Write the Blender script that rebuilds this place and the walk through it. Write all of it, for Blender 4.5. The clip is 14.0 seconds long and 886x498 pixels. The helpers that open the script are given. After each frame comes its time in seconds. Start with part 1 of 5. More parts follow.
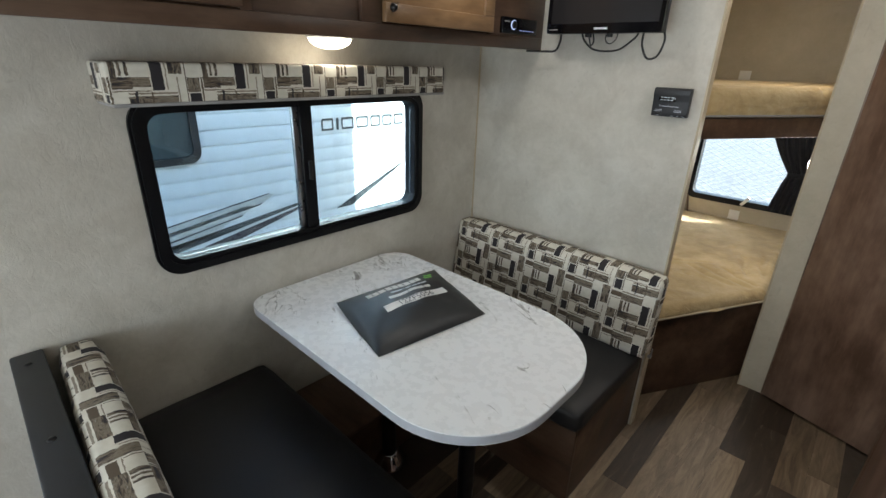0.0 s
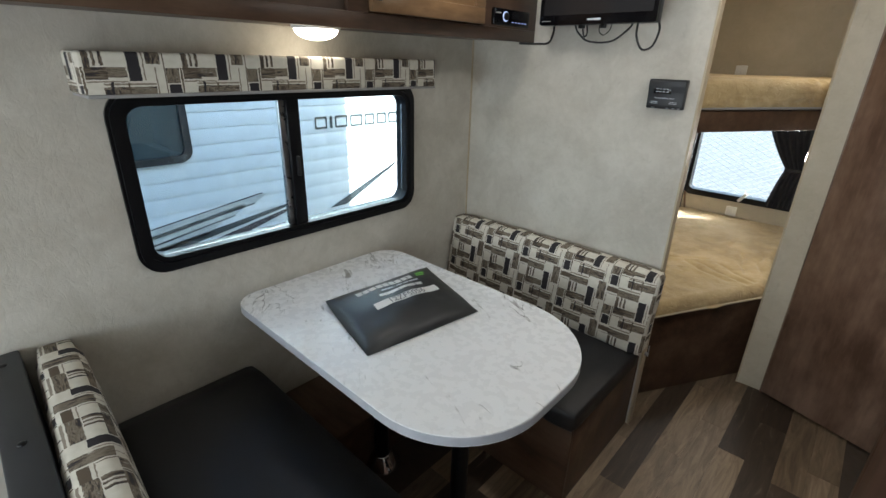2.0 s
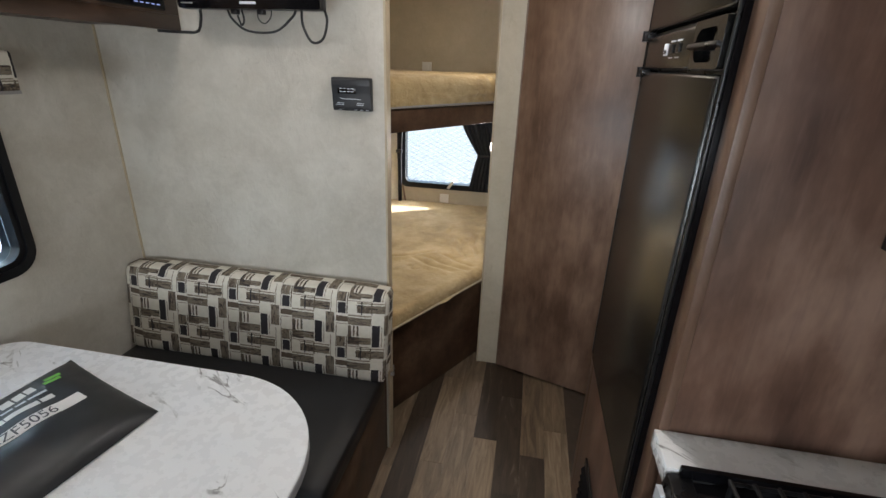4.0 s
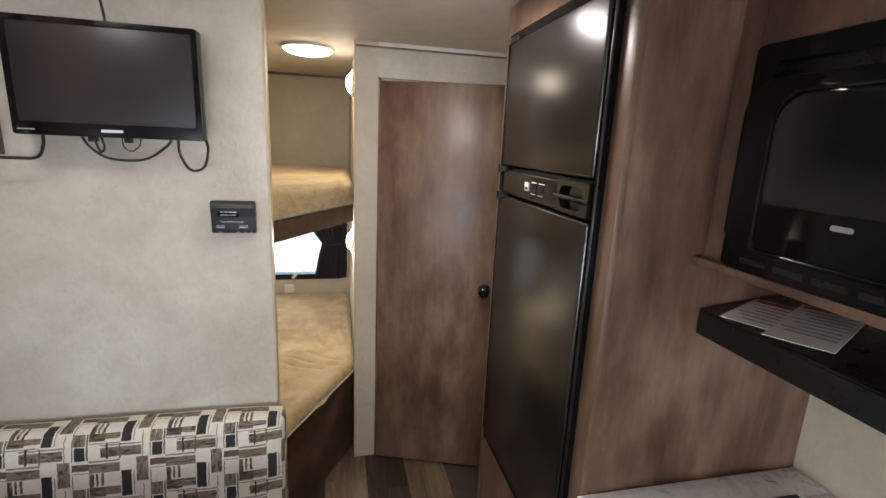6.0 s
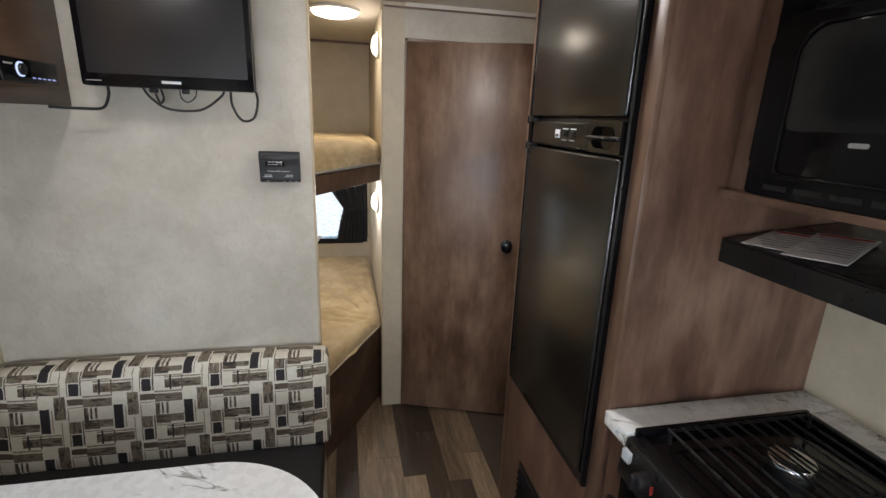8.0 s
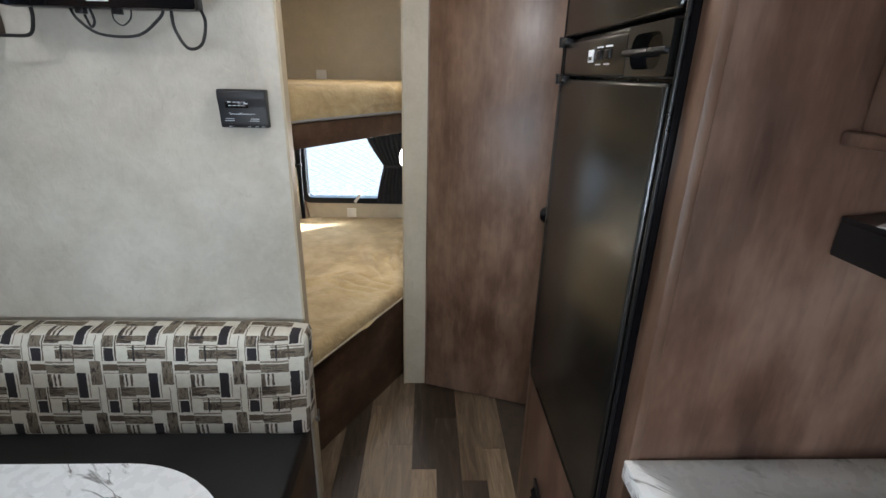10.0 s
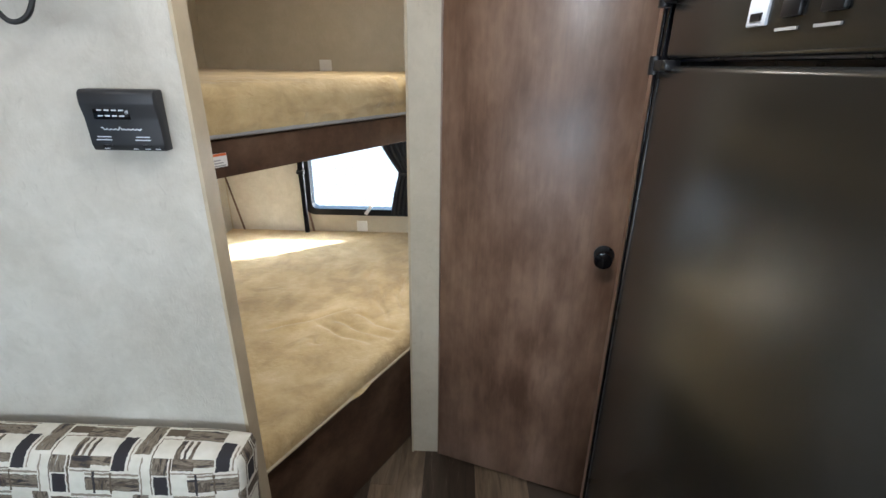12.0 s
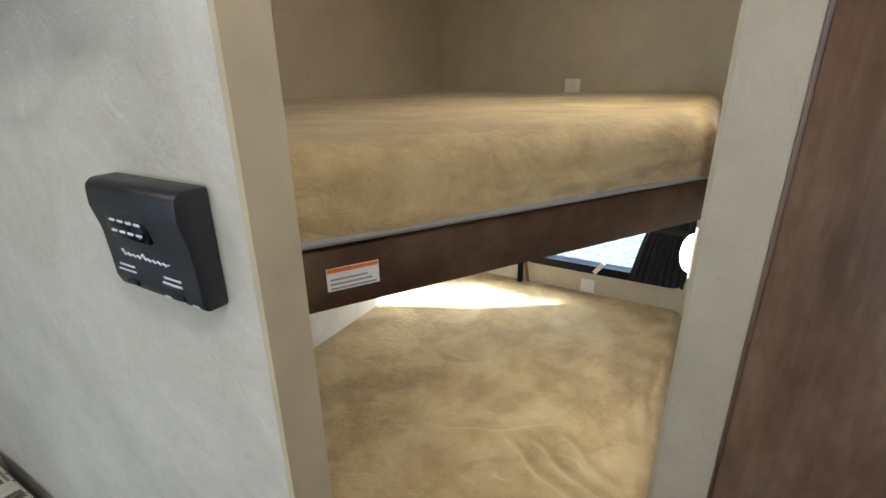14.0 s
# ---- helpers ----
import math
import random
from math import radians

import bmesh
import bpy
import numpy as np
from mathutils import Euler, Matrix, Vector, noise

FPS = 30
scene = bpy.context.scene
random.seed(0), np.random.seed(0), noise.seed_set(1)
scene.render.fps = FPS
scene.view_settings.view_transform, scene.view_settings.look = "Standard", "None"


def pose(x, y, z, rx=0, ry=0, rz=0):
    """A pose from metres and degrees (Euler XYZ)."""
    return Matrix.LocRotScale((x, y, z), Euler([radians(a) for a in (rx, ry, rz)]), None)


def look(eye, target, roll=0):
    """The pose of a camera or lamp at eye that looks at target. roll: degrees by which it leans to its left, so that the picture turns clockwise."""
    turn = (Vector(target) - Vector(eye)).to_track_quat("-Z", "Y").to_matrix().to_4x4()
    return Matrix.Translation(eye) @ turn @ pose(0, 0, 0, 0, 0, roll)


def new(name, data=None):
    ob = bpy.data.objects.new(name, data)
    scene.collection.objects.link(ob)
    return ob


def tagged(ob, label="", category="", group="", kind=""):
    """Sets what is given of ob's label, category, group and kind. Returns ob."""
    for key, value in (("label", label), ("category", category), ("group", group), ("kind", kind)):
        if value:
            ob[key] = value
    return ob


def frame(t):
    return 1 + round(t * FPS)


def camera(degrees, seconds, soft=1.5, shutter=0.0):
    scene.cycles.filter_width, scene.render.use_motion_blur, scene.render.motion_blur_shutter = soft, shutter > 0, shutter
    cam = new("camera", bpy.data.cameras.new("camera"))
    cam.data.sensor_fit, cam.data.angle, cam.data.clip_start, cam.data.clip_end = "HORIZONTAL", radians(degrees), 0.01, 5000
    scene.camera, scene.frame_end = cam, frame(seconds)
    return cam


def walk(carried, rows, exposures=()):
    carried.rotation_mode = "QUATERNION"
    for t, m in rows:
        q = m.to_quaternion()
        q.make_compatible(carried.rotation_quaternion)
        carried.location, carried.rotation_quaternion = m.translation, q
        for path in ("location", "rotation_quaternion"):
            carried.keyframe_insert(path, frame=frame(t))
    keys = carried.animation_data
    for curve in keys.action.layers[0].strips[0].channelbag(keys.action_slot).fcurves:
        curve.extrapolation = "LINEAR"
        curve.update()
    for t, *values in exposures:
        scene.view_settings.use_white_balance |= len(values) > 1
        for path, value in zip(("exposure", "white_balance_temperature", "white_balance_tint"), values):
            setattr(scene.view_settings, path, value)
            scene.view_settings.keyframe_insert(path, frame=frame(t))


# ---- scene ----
cam = camera(87.4, 14.0)
PATH = [
    (0, (0.0, -0.053, 1.541), (-1.253, 1.311, 0.787), 1.8),
    (0.5, (0.009, -0.035, 1.532), (-1.247, 1.33, 0.783), 1.7),
    (1, (0.006, -0.022, 1.526), (-1.253, 1.339, 0.777), 1.6),
    (1.5, (-0.009, -0.018, 1.515), (-1.269, 1.34, 0.761), 1.5),
    (2, (-0.003, -0.015, 1.514), (-1.251, 1.355, 0.762), 1.5),
    (2.5, (0.0, -0.007, 1.519), (-1.126, 1.474, 0.784), 1.8),
    (3, (0.009, 0.069, 1.527), (-0.88, 1.7, 0.787), 1.8),
    (3.5, (-0.028, 0.224, 1.485), (-0.633, 1.974, 0.729), 1.4),
    (4, (-0.033, 0.34, 1.518), (-0.357, 2.17, 0.781), 2.0),
    (4.2, (-0.032, 0.363, 1.531), (-0.249, 2.224, 0.832), 2.0),
    (6.3, (-0.302, 0.243, 1.676), (0.163, 2.139, 1.241), 2.6),
    (6.5, (-0.306, 0.222, 1.63), (0.162, 2.111, 1.169), 2.7),
    (7, (-0.337, 0.187, 1.602), (0.105, 2.077, 1.117), 2.5),
    (7.5, (-0.363, 0.175, 1.59), (0.06, 2.061, 1.077), 2.2),
    (8, (-0.386, 0.176, 1.592), (0.021, 2.059, 1.054), 2.1),
    (8.2, (-0.372, 0.183, 1.589), (0.033, 2.062, 1.037), 2.1),
    (10.5, (-0.077, 0.574, 1.514), (-0.044, 2.441, 0.798), 1.3),
    (11, (-0.181, 0.672, 1.56), (-0.098, 2.543, 0.859), 1.4),
    (11.5, (-0.159, 0.805, 1.53), (-0.131, 2.672, 0.813), 1.1),
    (12, (-0.036, 1.01, 1.516), (-0.1, 2.867, 0.777), 0.7),
    (12.5, (-0.019, 1.119, 1.512), (-0.051, 2.973, 0.763), 0.7),
    (13, (-0.086, 1.245, 1.553), (-0.081, 3.101, 0.81), 0.7),
    (13.5, (-0.165, 1.403, 1.538), (-0.578, 3.22, 0.813), -0.3),
    (14, (-0.207, 1.592, 1.547), (-1.151, 3.213, 0.852), -0.7),
]
walk(cam, [(t, look(eye, target, roll)) for t, eye, target, roll in PATH], exposures=[(0, 2.05, 6300, 9), (2.5, 2.08, 6250, 9), (3.5, 2.12, 6350, 12), (4.2, 2.15, 6350, 13), (6.5, 2.48, 6600, 17), (7, 2.32, 6500, 16), (8.2, 2.22, 6450, 14), (10.5, 2.4, 5950, 11), (11.5, 2.6, 5950, 11), (12, 2.65, 5800, 10), (13, 2.6, 5800, 10), (13.5, 2.45, 5850, 9), (14, 2.28, 6000, 8)])

# ---- world, sun, lamps ----
SUN_DIR = Vector((-1.7, -1.05, -1.0)).normalized()
world = bpy.data.worlds.new("world")
scene.world = world
world.use_nodes = True
_wn = world.node_tree
_sky = _wn.nodes.new("ShaderNodeTexSky")
_sky.sky_type, _sky.sun_disc = "NISHITA", False
_sky.sun_elevation = math.asin(-SUN_DIR.z)
_sky.sun_rotation = math.atan2(-SUN_DIR.x, -SUN_DIR.y)
_wn.links.new(_sky.outputs[0], _wn.nodes["Background"].inputs[0])
_wn.nodes["Background"].inputs[1].default_value = 0.15

_sl = bpy.data.lights.new("sun", "SUN")
_sl.energy, _sl.angle, _sl.color = 5.0, radians(0.5), (1.0, 0.95, 0.88)
_so = new("sun", _sl)
_so.matrix_world = look((8, 8, 8), Vector((8, 8, 8)) + SUN_DIR)


def disk_lamp(name, place, aim, power, size, colour):
    d = bpy.data.lights.new(name, "AREA")
    d.shape, d.size, d.energy, d.color = "DISK", size, power, colour
    o = new(name, d)
    o.matrix_world = look(place, Vector(place) + Vector(aim))
    return o


def bulb(name, place, power, radius, colour):
    d = bpy.data.lights.new(name, "POINT")
    d.shadow_soft_size, d.energy, d.color = radius, power, colour
    o = new(name, d)
    o.location = place
    return o


WARM, NEUTRAL, DAY = (1.0, 0.90, 0.74), (1.0, 0.96, 0.90), (0.88, 0.95, 1.0)


def daylight(name, place, aim, power, wide, high):
    d = bpy.data.lights.new(name, "AREA")
    d.shape, d.size, d.size_y, d.energy, d.color = "RECTANGLE", wide, high, power, DAY
    o = new(name, d)
    o.matrix_world = look(place, Vector(place) + Vector(aim))


# The dinette and aisle lamps are unseen fill lights, added to brighten the room.
disk_lamp("dinette_ceiling_light", (-1.0, 1.22, 2.05), (0, 0, -1), 0.45, 0.12, NEUTRAL)
disk_lamp("aisle_ceiling_light", (0.0, 1.50, 2.052), (0, 0.25, -1), 1.3, 0.13, NEUTRAL)
disk_lamp("cabinet_light", (-1.36, 0.87, 1.552), (0, 0, -1), 0.07, 0.1, WARM)
disk_lamp("bunk_ceiling_light", (-0.42, 2.76, 2.045), (0, 0, -1), 0.6, 0.24, WARM)
bulb("bunk_wall_light_high", (-0.29, 2.80, 1.95), 0.15, 0.03, WARM)
bulb("bunk_wall_light_low", (-0.29, 2.86, 1.12), 1.3, 0.05, (1.0, 0.98, 0.96))
disk_lamp("bath_light", (0.55, 2.64, 2.05), (0, 0, -1), 1.0, 0.16, WARM)
# Side-window and entry lamps stand in for daylight through assumed, unseen openings.
daylight("front_window_daylight", (-1.515, -1.35, 1.30), (1, 0.25, -0.05), 4.5, 0.74, 0.54)
# Added fill from an invented nose window, aimed at the partition.
daylight("nose_window_daylight", (-0.55, -2.385, 1.30), (-0.05, 1, -0.04), 7.0, 1.1, 0.56)
daylight("entry_daylight", (0.875, -1.35, 0.92), (-1, 0.70, -0.02), 3.5, 0.50, 1.6)

# ---- materials ----


class Nodes:
    """Short hand for a node tree."""

    def __init__(self, name):
        self.m = bpy.data.materials.new(name)
        self.m.use_nodes = True
        self.t = self.m.node_tree
        self.b = self.t.nodes["Principled BSDF"]
        self.obj = None

    def add(self, kind, operation="", data_type="", blend_type="", feature=""):
        n = self.t.nodes.new("ShaderNode" + kind)
        if operation:
            n.operation = operation
        if data_type:
            n.data_type = data_type
        if blend_type:
            n.blend_type = blend_type
        if feature:
            n.feature = feature
        return n

    def put(self, socket, value):
        if isinstance(value, bpy.types.NodeSocket):
            self.t.links.new(value, socket)
        elif isinstance(value, (tuple, list)) and len(value) == 3 and socket.type == "RGBA":
            socket.default_value = (*value, 1)
        else:
            socket.default_value = value

    def coords(self, scale=(1, 1, 1), turn=(0, 0, 0), uv=False):
        c = self.add("TexCoord")
        mp = self.add("Mapping")
        mp.inputs["Scale"].default_value = scale
        mp.inputs["Rotation"].default_value = [radians(a) for a in turn]
        self.t.links.new(c.outputs["UV" if uv else "Object"], mp.inputs["Vector"])
        return mp.outputs[0]

    def noise(self, vec, scale, detail=4.0, rough=0.55, distort=0.0):
        n = self.add("TexNoise")
        self.put(n.inputs["Vector"], vec)
        n.inputs["Scale"].default_value = scale
        n.inputs["Detail"].default_value = detail
        n.inputs["Roughness"].default_value = rough
        n.inputs["Distortion"].default_value = distort
        return n.outputs["Fac"]

    def ramp(self, fac, *stops):
        r = self.add("ValToRGB")
        e = r.color_ramp.elements
        while len(e) < len(stops):
            e.new(0.5)
        for el, (p, c) in zip(e, stops):
            el.position = p
            el.color = (*c, 1) if isinstance(c, (tuple, list)) else (c, c, c, 1)
        self.put(r.inputs[0], fac)
        return r.outputs[0]

    def math(self, op, a, b=0.0, c=0.0):
        n = self.add("Math", operation=op)
        self.put(n.inputs[0], a), self.put(n.inputs[1], b), self.put(n.inputs[2], c)
        return n.outputs[0]

    def mix(self, fac, a, b, mode="MIX"):
        n = self.add("Mix", data_type="RGBA", blend_type=mode)
        self.put(n.inputs["Factor"], fac), self.put(n.inputs[6], a), self.put(n.inputs[7], b)
        return n.outputs[2]

    def bump(self, height, strength=0.2, dist=0.002):
        n = self.add("Bump")
        n.inputs["Strength"].default_value, n.inputs["Distance"].default_value = strength, dist
        self.put(n.inputs["Height"], height)
        self.t.links.new(n.outputs[0], self.b.inputs["Normal"])

    def done(self, colour=None, rough=0.5, metal=0.0, **more):
        if colour is not None:
            self.put(self.b.inputs["Base Color"], colour)
        self.put(self.b.inputs["Roughness"], rough)
        self.put(self.b.inputs["Metallic"], metal)
        for k, v in more.items():
            self.put(self.b.inputs[k.replace("_", " ")], v)
        return self.m


def plain(name, colour, rough=0.5, metal=0.0, grain=0.06, **more):
    n = Nodes(name)
    v = n.coords()
    f = n.noise(v, 14.0, 5.0)
    lo = tuple(c * (1 - grain * 2) for c in colour)
    hi = tuple(min(1, c * (1 + grain * 2)) for c in colour)
    col = n.ramp(f, (0.3, lo), (0.7, hi))
    g = n.noise(v, 260.0, 2.0)
    n.bump(g, 0.08, 0.0006)
    r = n.ramp(n.noise(v, 30.0, 4.0), (0.3, max(0.02, rough - 0.05)), (0.7, min(1, rough + 0.07)))
    return n.done(col, r, metal, **more)


def wallpaper(name, dark, light, fleck):
    n = Nodes(name)
    v = n.coords()
    big = n.noise(v, 4.5, 6.0, 0.62, 0.4)
    col = n.ramp(big, (0.32, dark), (0.68, light))
    fine = n.noise(v, 55.0, 4.0, 0.7)
    col = n.mix(n.ramp(fine, (0.42, 0.0), (0.75, 0.35)), col, light)
    spot = n.noise(n.coords((1, 1, 0.6)), 38.0, 3.0, 0.6, 1.2)
    col = n.mix(n.ramp(spot, (0.62, 0.0), (0.76, 0.38)), col, fleck)
    mid = n.noise(v, 17.0, 5.0, 0.65, 0.5)
    col = n.mix(n.ramp(mid, (0.46, 0.0), (0.66, 0.42)), col, dark)
    n.bump(n.math("ADD", n.math("MULTIPLY", n.noise(v, 190.0, 3.0), 0.35), n.math("ADD", n.math("MULTIPLY", mid, 1.2), n.math("MULTIPLY", spot, 1.1))), 0.38, 0.003)
    return n.done(col, 0.58)


def walnut(name, dark, mid, light, along="z", rough=0.36):
    """Printed laminate with long mottled grain along one axis."""
    n = Nodes(name)
    s = {"z": (1, 1, 0.10), "y": (1, 0.10, 1), "x": (0.10, 1, 1)}[along]
    s2 = {"z": (1, 1, 0.035), "y": (1, 0.035, 1), "x": (0.035, 1, 1)}[along]
    s3 = {"z": (1, 1, 0.42), "y": (1, 0.42, 1), "x": (0.42, 1, 1)}[along]
    a = n.noise(n.coords(s), 18.0, 5.0, 0.60, 0.0)
    b = n.noise(n.coords(s2), 95.0, 4.0, 0.6, 0.2)
    c = n.noise(n.coords(s3), 8.0, 5.0, 0.58, 0.0)
    dash = n.noise(n.coords(s), 70.0, 3.0, 0.6)
    f = n.math("ADD", n.math("MULTIPLY", a, 0.22), n.math("MULTIPLY", c, 0.78))
    col = n.ramp(f, (0.36, dark), (0.5, mid), (0.64, light))
    s4 = {"z": (1, 1, 0.22), "y": (1, 0.22, 1), "x": (0.22, 1, 1)}[along]
    blot = n.noise(n.coords(s4), 34.0, 3.0, 0.55, 0.5)
    col = n.mix(n.ramp(blot, (0.54, 0.0), (0.72, 0.24)), col, light)
    col = n.mix(n.ramp(blot, (0.30, 0.28), (0.44, 0.0)), col, dark)
    col = n.mix(n.ramp(dash, (0.55, 0.0), (0.75, 0.24)), col, light)
    col = n.mix(n.ramp(b, (0.5, 0.0), (0.72, 0.24)), col, dark)
    n.bump(b, 0.10, 0.0006)
    return n.done(col, n.ramp(c, (0.3, rough - 0.03), (0.7, rough + 0.05)))


def marble(name):
    """White laminate with sparse dark veins running slantwise along its length."""
    n = Nodes(name)
    v = n.coords()
    turned = n.add("Mapping")
    turned.inputs["Rotation"].default_value = (0, 0, radians(32))
    n.t.links.new(n.add("TexCoord").outputs["Object"], turned.inputs[0])
    flat = n.add("Mapping")
    flat.inputs["Scale"].default_value = (0.30, 1, 1)
    n.t.links.new(turned.outputs[0], flat.inputs[0])
    st = flat.outputs[0]
    base = n.ramp(n.noise(v, 3.2, 5.0, 0.6, 0.8), (0.3, (0.79, 0.80, 0.81)), (0.65, (0.83, 0.83, 0.83)))
    w = n.noise(st, 12.0, 4.0, 0.55, 0.9)
    ridge = n.math("ABSOLUTE", n.math("SUBTRACT", w, 0.5))
    patch = n.noise(st, 8.5, 4.0, 0.6, 0.5)
    soft = n.math("MULTIPLY", n.ramp(ridge, (0.0, 0.34), (0.035, 0.0)), n.ramp(patch, (0.57, 0.0), (0.70, 1.0)))
    col = n.mix(soft, base, (0.43, 0.425, 0.40))
    thin = n.math("MULTIPLY", n.ramp(ridge, (0.0, 1.0), (0.017, 0.0)), n.ramp(patch, (0.54, 0.0), (0.60, 1.0)))
    col = n.mix(n.math("MULTIPLY", thin, 0.85), col, (0.10, 0.09, 0.085))
    dash = n.noise(st, 30.0, 4.0, 0.6, 0.7)
    area = n.noise(v, 5.5, 3.0, 0.55, 0.6)
    strokes = n.math("MULTIPLY", n.ramp(dash, (0.60, 0.0), (0.66, 0.85)), n.ramp(area, (0.54, 0.0), (0.63, 1.0)))
    col = n.mix(strokes, col, (0.20, 0.19, 0.17))
    return n.done(col, n.ramp(n.noise(v, 40.0), (0.3, 0.22), (0.7, 0.34)))


def suede(name, dark, mid, light):
    n = Nodes(name)
    v = n.coords()
    f = n.noise(v, 5.0, 6.0, 0.65, 0.2)
    col = n.ramp(f, (0.25, dark), (0.5, mid), (0.75, light))
    nap = n.noise(n.coords((1, 0.5, 1), (0, 0, 35)), 26.0, 5.0, 0.7, 0.3)
    col = n.mix(n.ramp(nap, (0.5, 0.0), (0.75, 0.25)), col, light)
    brush = n.noise(n.coords((0.8, 0.8, 2.8), (12, 0, 20)), 7.0, 4.0, 0.58, 0.8)
    col = n.mix(n.ramp(brush, (0.34, 0.38), (0.48, 0.0)), col, dark)
    col = n.mix(n.ramp(brush, (0.56, 0.0), (0.72, 0.28)), col, light)
    rumple = n.noise(n.coords((1, 1, 1.6)), 24.0, 4.0, 0.6, 1.2)
    n.bump(n.math("ADD", n.math("MULTIPLY", n.noise(v, 420.0, 2.0), 0.08), rumple), 0.75, 0.007)
    return n.done(col, 0.85, Sheen_Weight=0.25, Sheen_Roughness=0.5)


def plank_material(name):
    n = Nodes(name)
    info = n.add("ObjectInfo")
    geo = n.add("TexCoord")
    off = n.add("VectorMath", operation="SCALE")
    n.put(off.inputs[0], (7.0, 13.0, 3.0))
    n.t.links.new(info.outputs["Random"], off.inputs["Scale"])
    summed = n.add("VectorMath", operation="ADD")
    n.t.links.new(geo.outputs["Object"], summed.inputs[0])
    n.t.links.new(off.outputs[0], summed.inputs[1])
    mp = n.add("Mapping")
    mp.inputs["Scale"].default_value = (1, 0.12, 1)
    n.t.links.new(summed.outputs[0], mp.inputs[0])
    g = n.noise(mp.outputs[0], 34.0, 7.0, 0.68, 0.9)
    fine = n.noise(mp.outputs[0], 150.0, 4.0, 0.6)
    tone = n.ramp(n.math("FRACT", n.math("MULTIPLY", info.outputs["Random"], 13.7)), (0.0, (0.062, 0.042, 0.027)), (0.28, (0.095, 0.068, 0.046)), (0.42, (0.22, 0.158, 0.100)), (0.72, (0.39, 0.288, 0.184)), (1.0, (0.19, 0.140, 0.098)))
    col = n.mix(n.ramp(g, (0.36, 0.0), (0.64, 0.85)), n.mix(1.0, tone, (0.45, 0.42, 0.40), "MULTIPLY"), tone)
    col = n.mix(n.ramp(g, (0.6, 0.0), (0.78, 0.55)), col, (0.34, 0.28, 0.21))
    n.bump(fine, 0.15, 0.0008)
    return n.done(col, n.ramp(g, (0.3, 0.42), (0.7, 0.58)))


def print_fabric(name):
    """Cream upholstery with a repeating collage of brushed blocks and bars; UV in repeats."""
    n = Nodes(name)
    uv = n.add("TexCoord").outputs["UV"]
    wob = n.noise(uv, 16.0, 4.0, 0.7)
    sep = n.add("SeparateXYZ")
    n.t.links.new(uv, sep.inputs[0])
    jitter = n.math("MULTIPLY", n.math("SUBTRACT", wob, 0.5), 0.045)
    u = n.math("FRACT", n.math("ADD", sep.outputs[0], jitter))
    v = n.math("FRACT", n.math("ADD", sep.outputs[1], jitter))
    dark, brown, grey = (0.022, 0.019, 0.022), (0.100, 0.074, 0.048), (0.24, 0.20, 0.15)
    streak_h = n.noise(n.coords((0.30, 1.5, 1), uv=True), 14.0, 5.0, 0.7, 0.6)
    streak_v = n.noise(n.coords((1.5, 0.30, 1), uv=True), 14.0, 5.0, 0.7, 0.6)
    col = n.ramp(n.noise(uv, 9.0, 3.0), (0.3, (0.60, 0.565, 0.475)), (0.7, (0.68, 0.645, 0.56)))
    blocks = (
        (0.0, 0.21, 0.82, 0.94, "b", ""), (0.21, 0.61, 0.765, 0.93, "w", "h"), (0.21, 0.61, 0.955, 0.99, "g", ""),
        (0.215, 0.275, 0.5, 0.75, "b", "v"), (0.30, 0.33, 0.52, 0.75, "g", "v"), (0.365, 0.40, 0.52, 0.75, "b", "v"),
        (0.625, 0.755, 0.295, 0.775, "d", ""), (0.78, 0.795, 0.30, 0.75, "g", ""), (0.82, 0.975, 0.55, 1.0, "w", "v"),
        (0.015, 0.165, 0.255, 0.49, "w", "v"), (0.03, 0.165, 0.0, 0.235, "d", ""), (0.18, 0.20, 0.0, 0.5, "b", ""),
        (0.0, 0.012, 0.0, 0.75, "b", ""), (0.21, 0.42, 0.32, 0.5, "b", "h"), (0.42, 0.61, 0.35, 0.5, "w", "h"),
        (0.21, 0.61, 0.275, 0.295, "g", ""), (0.36, 0.89, 0.04, 0.21, "w", "h"), (0.36, 0.57, 0.05, 0.17, "b", "v"),
        (0.36, 0.89, 0.235, 0.262, "g", ""), (0.43, 0.455, 0.0, 0.28, "d", ""), (0.60, 0.62, 0.0, 0.27, "b", ""),
        (0.0, 0.20, 0.765, 0.78, "g", ""), (0.90, 0.915, 0.0, 0.5, "g", ""),
    )
    for u0, u1, v0, v1, tone, way in blocks:
        mu = n.math("LESS_THAN", n.math("ABSOLUTE", n.math("SUBTRACT", u, (u0 + u1) / 2)), (u1 - u0) / 2)
        mv = n.math("LESS_THAN", n.math("ABSOLUTE", n.math("SUBTRACT", v, (v0 + v1) / 2)), (v1 - v0) / 2)
        m = n.math("MULTIPLY", mu, mv)
        st = streak_h if way == "h" else streak_v
        if tone == "w":
            ink = n.ramp(st, (0.38, dark), (0.45, brown), (0.52, grey), (0.60, brown), (0.68, (0.45, 0.42, 0.36)))
        elif way:
            ink = n.ramp(st, (0.40, dark), (0.50, brown), (0.64, grey))
        else:
            ink = {"d": dark, "b": brown, "g": grey}[tone]
        col = n.mix(m, col, ink)
    n.bump(n.noise(n.coords((1, 1, 1)), 900.0, 2.0), 0.3, 0.0008)
    return n.done(col, 0.8)


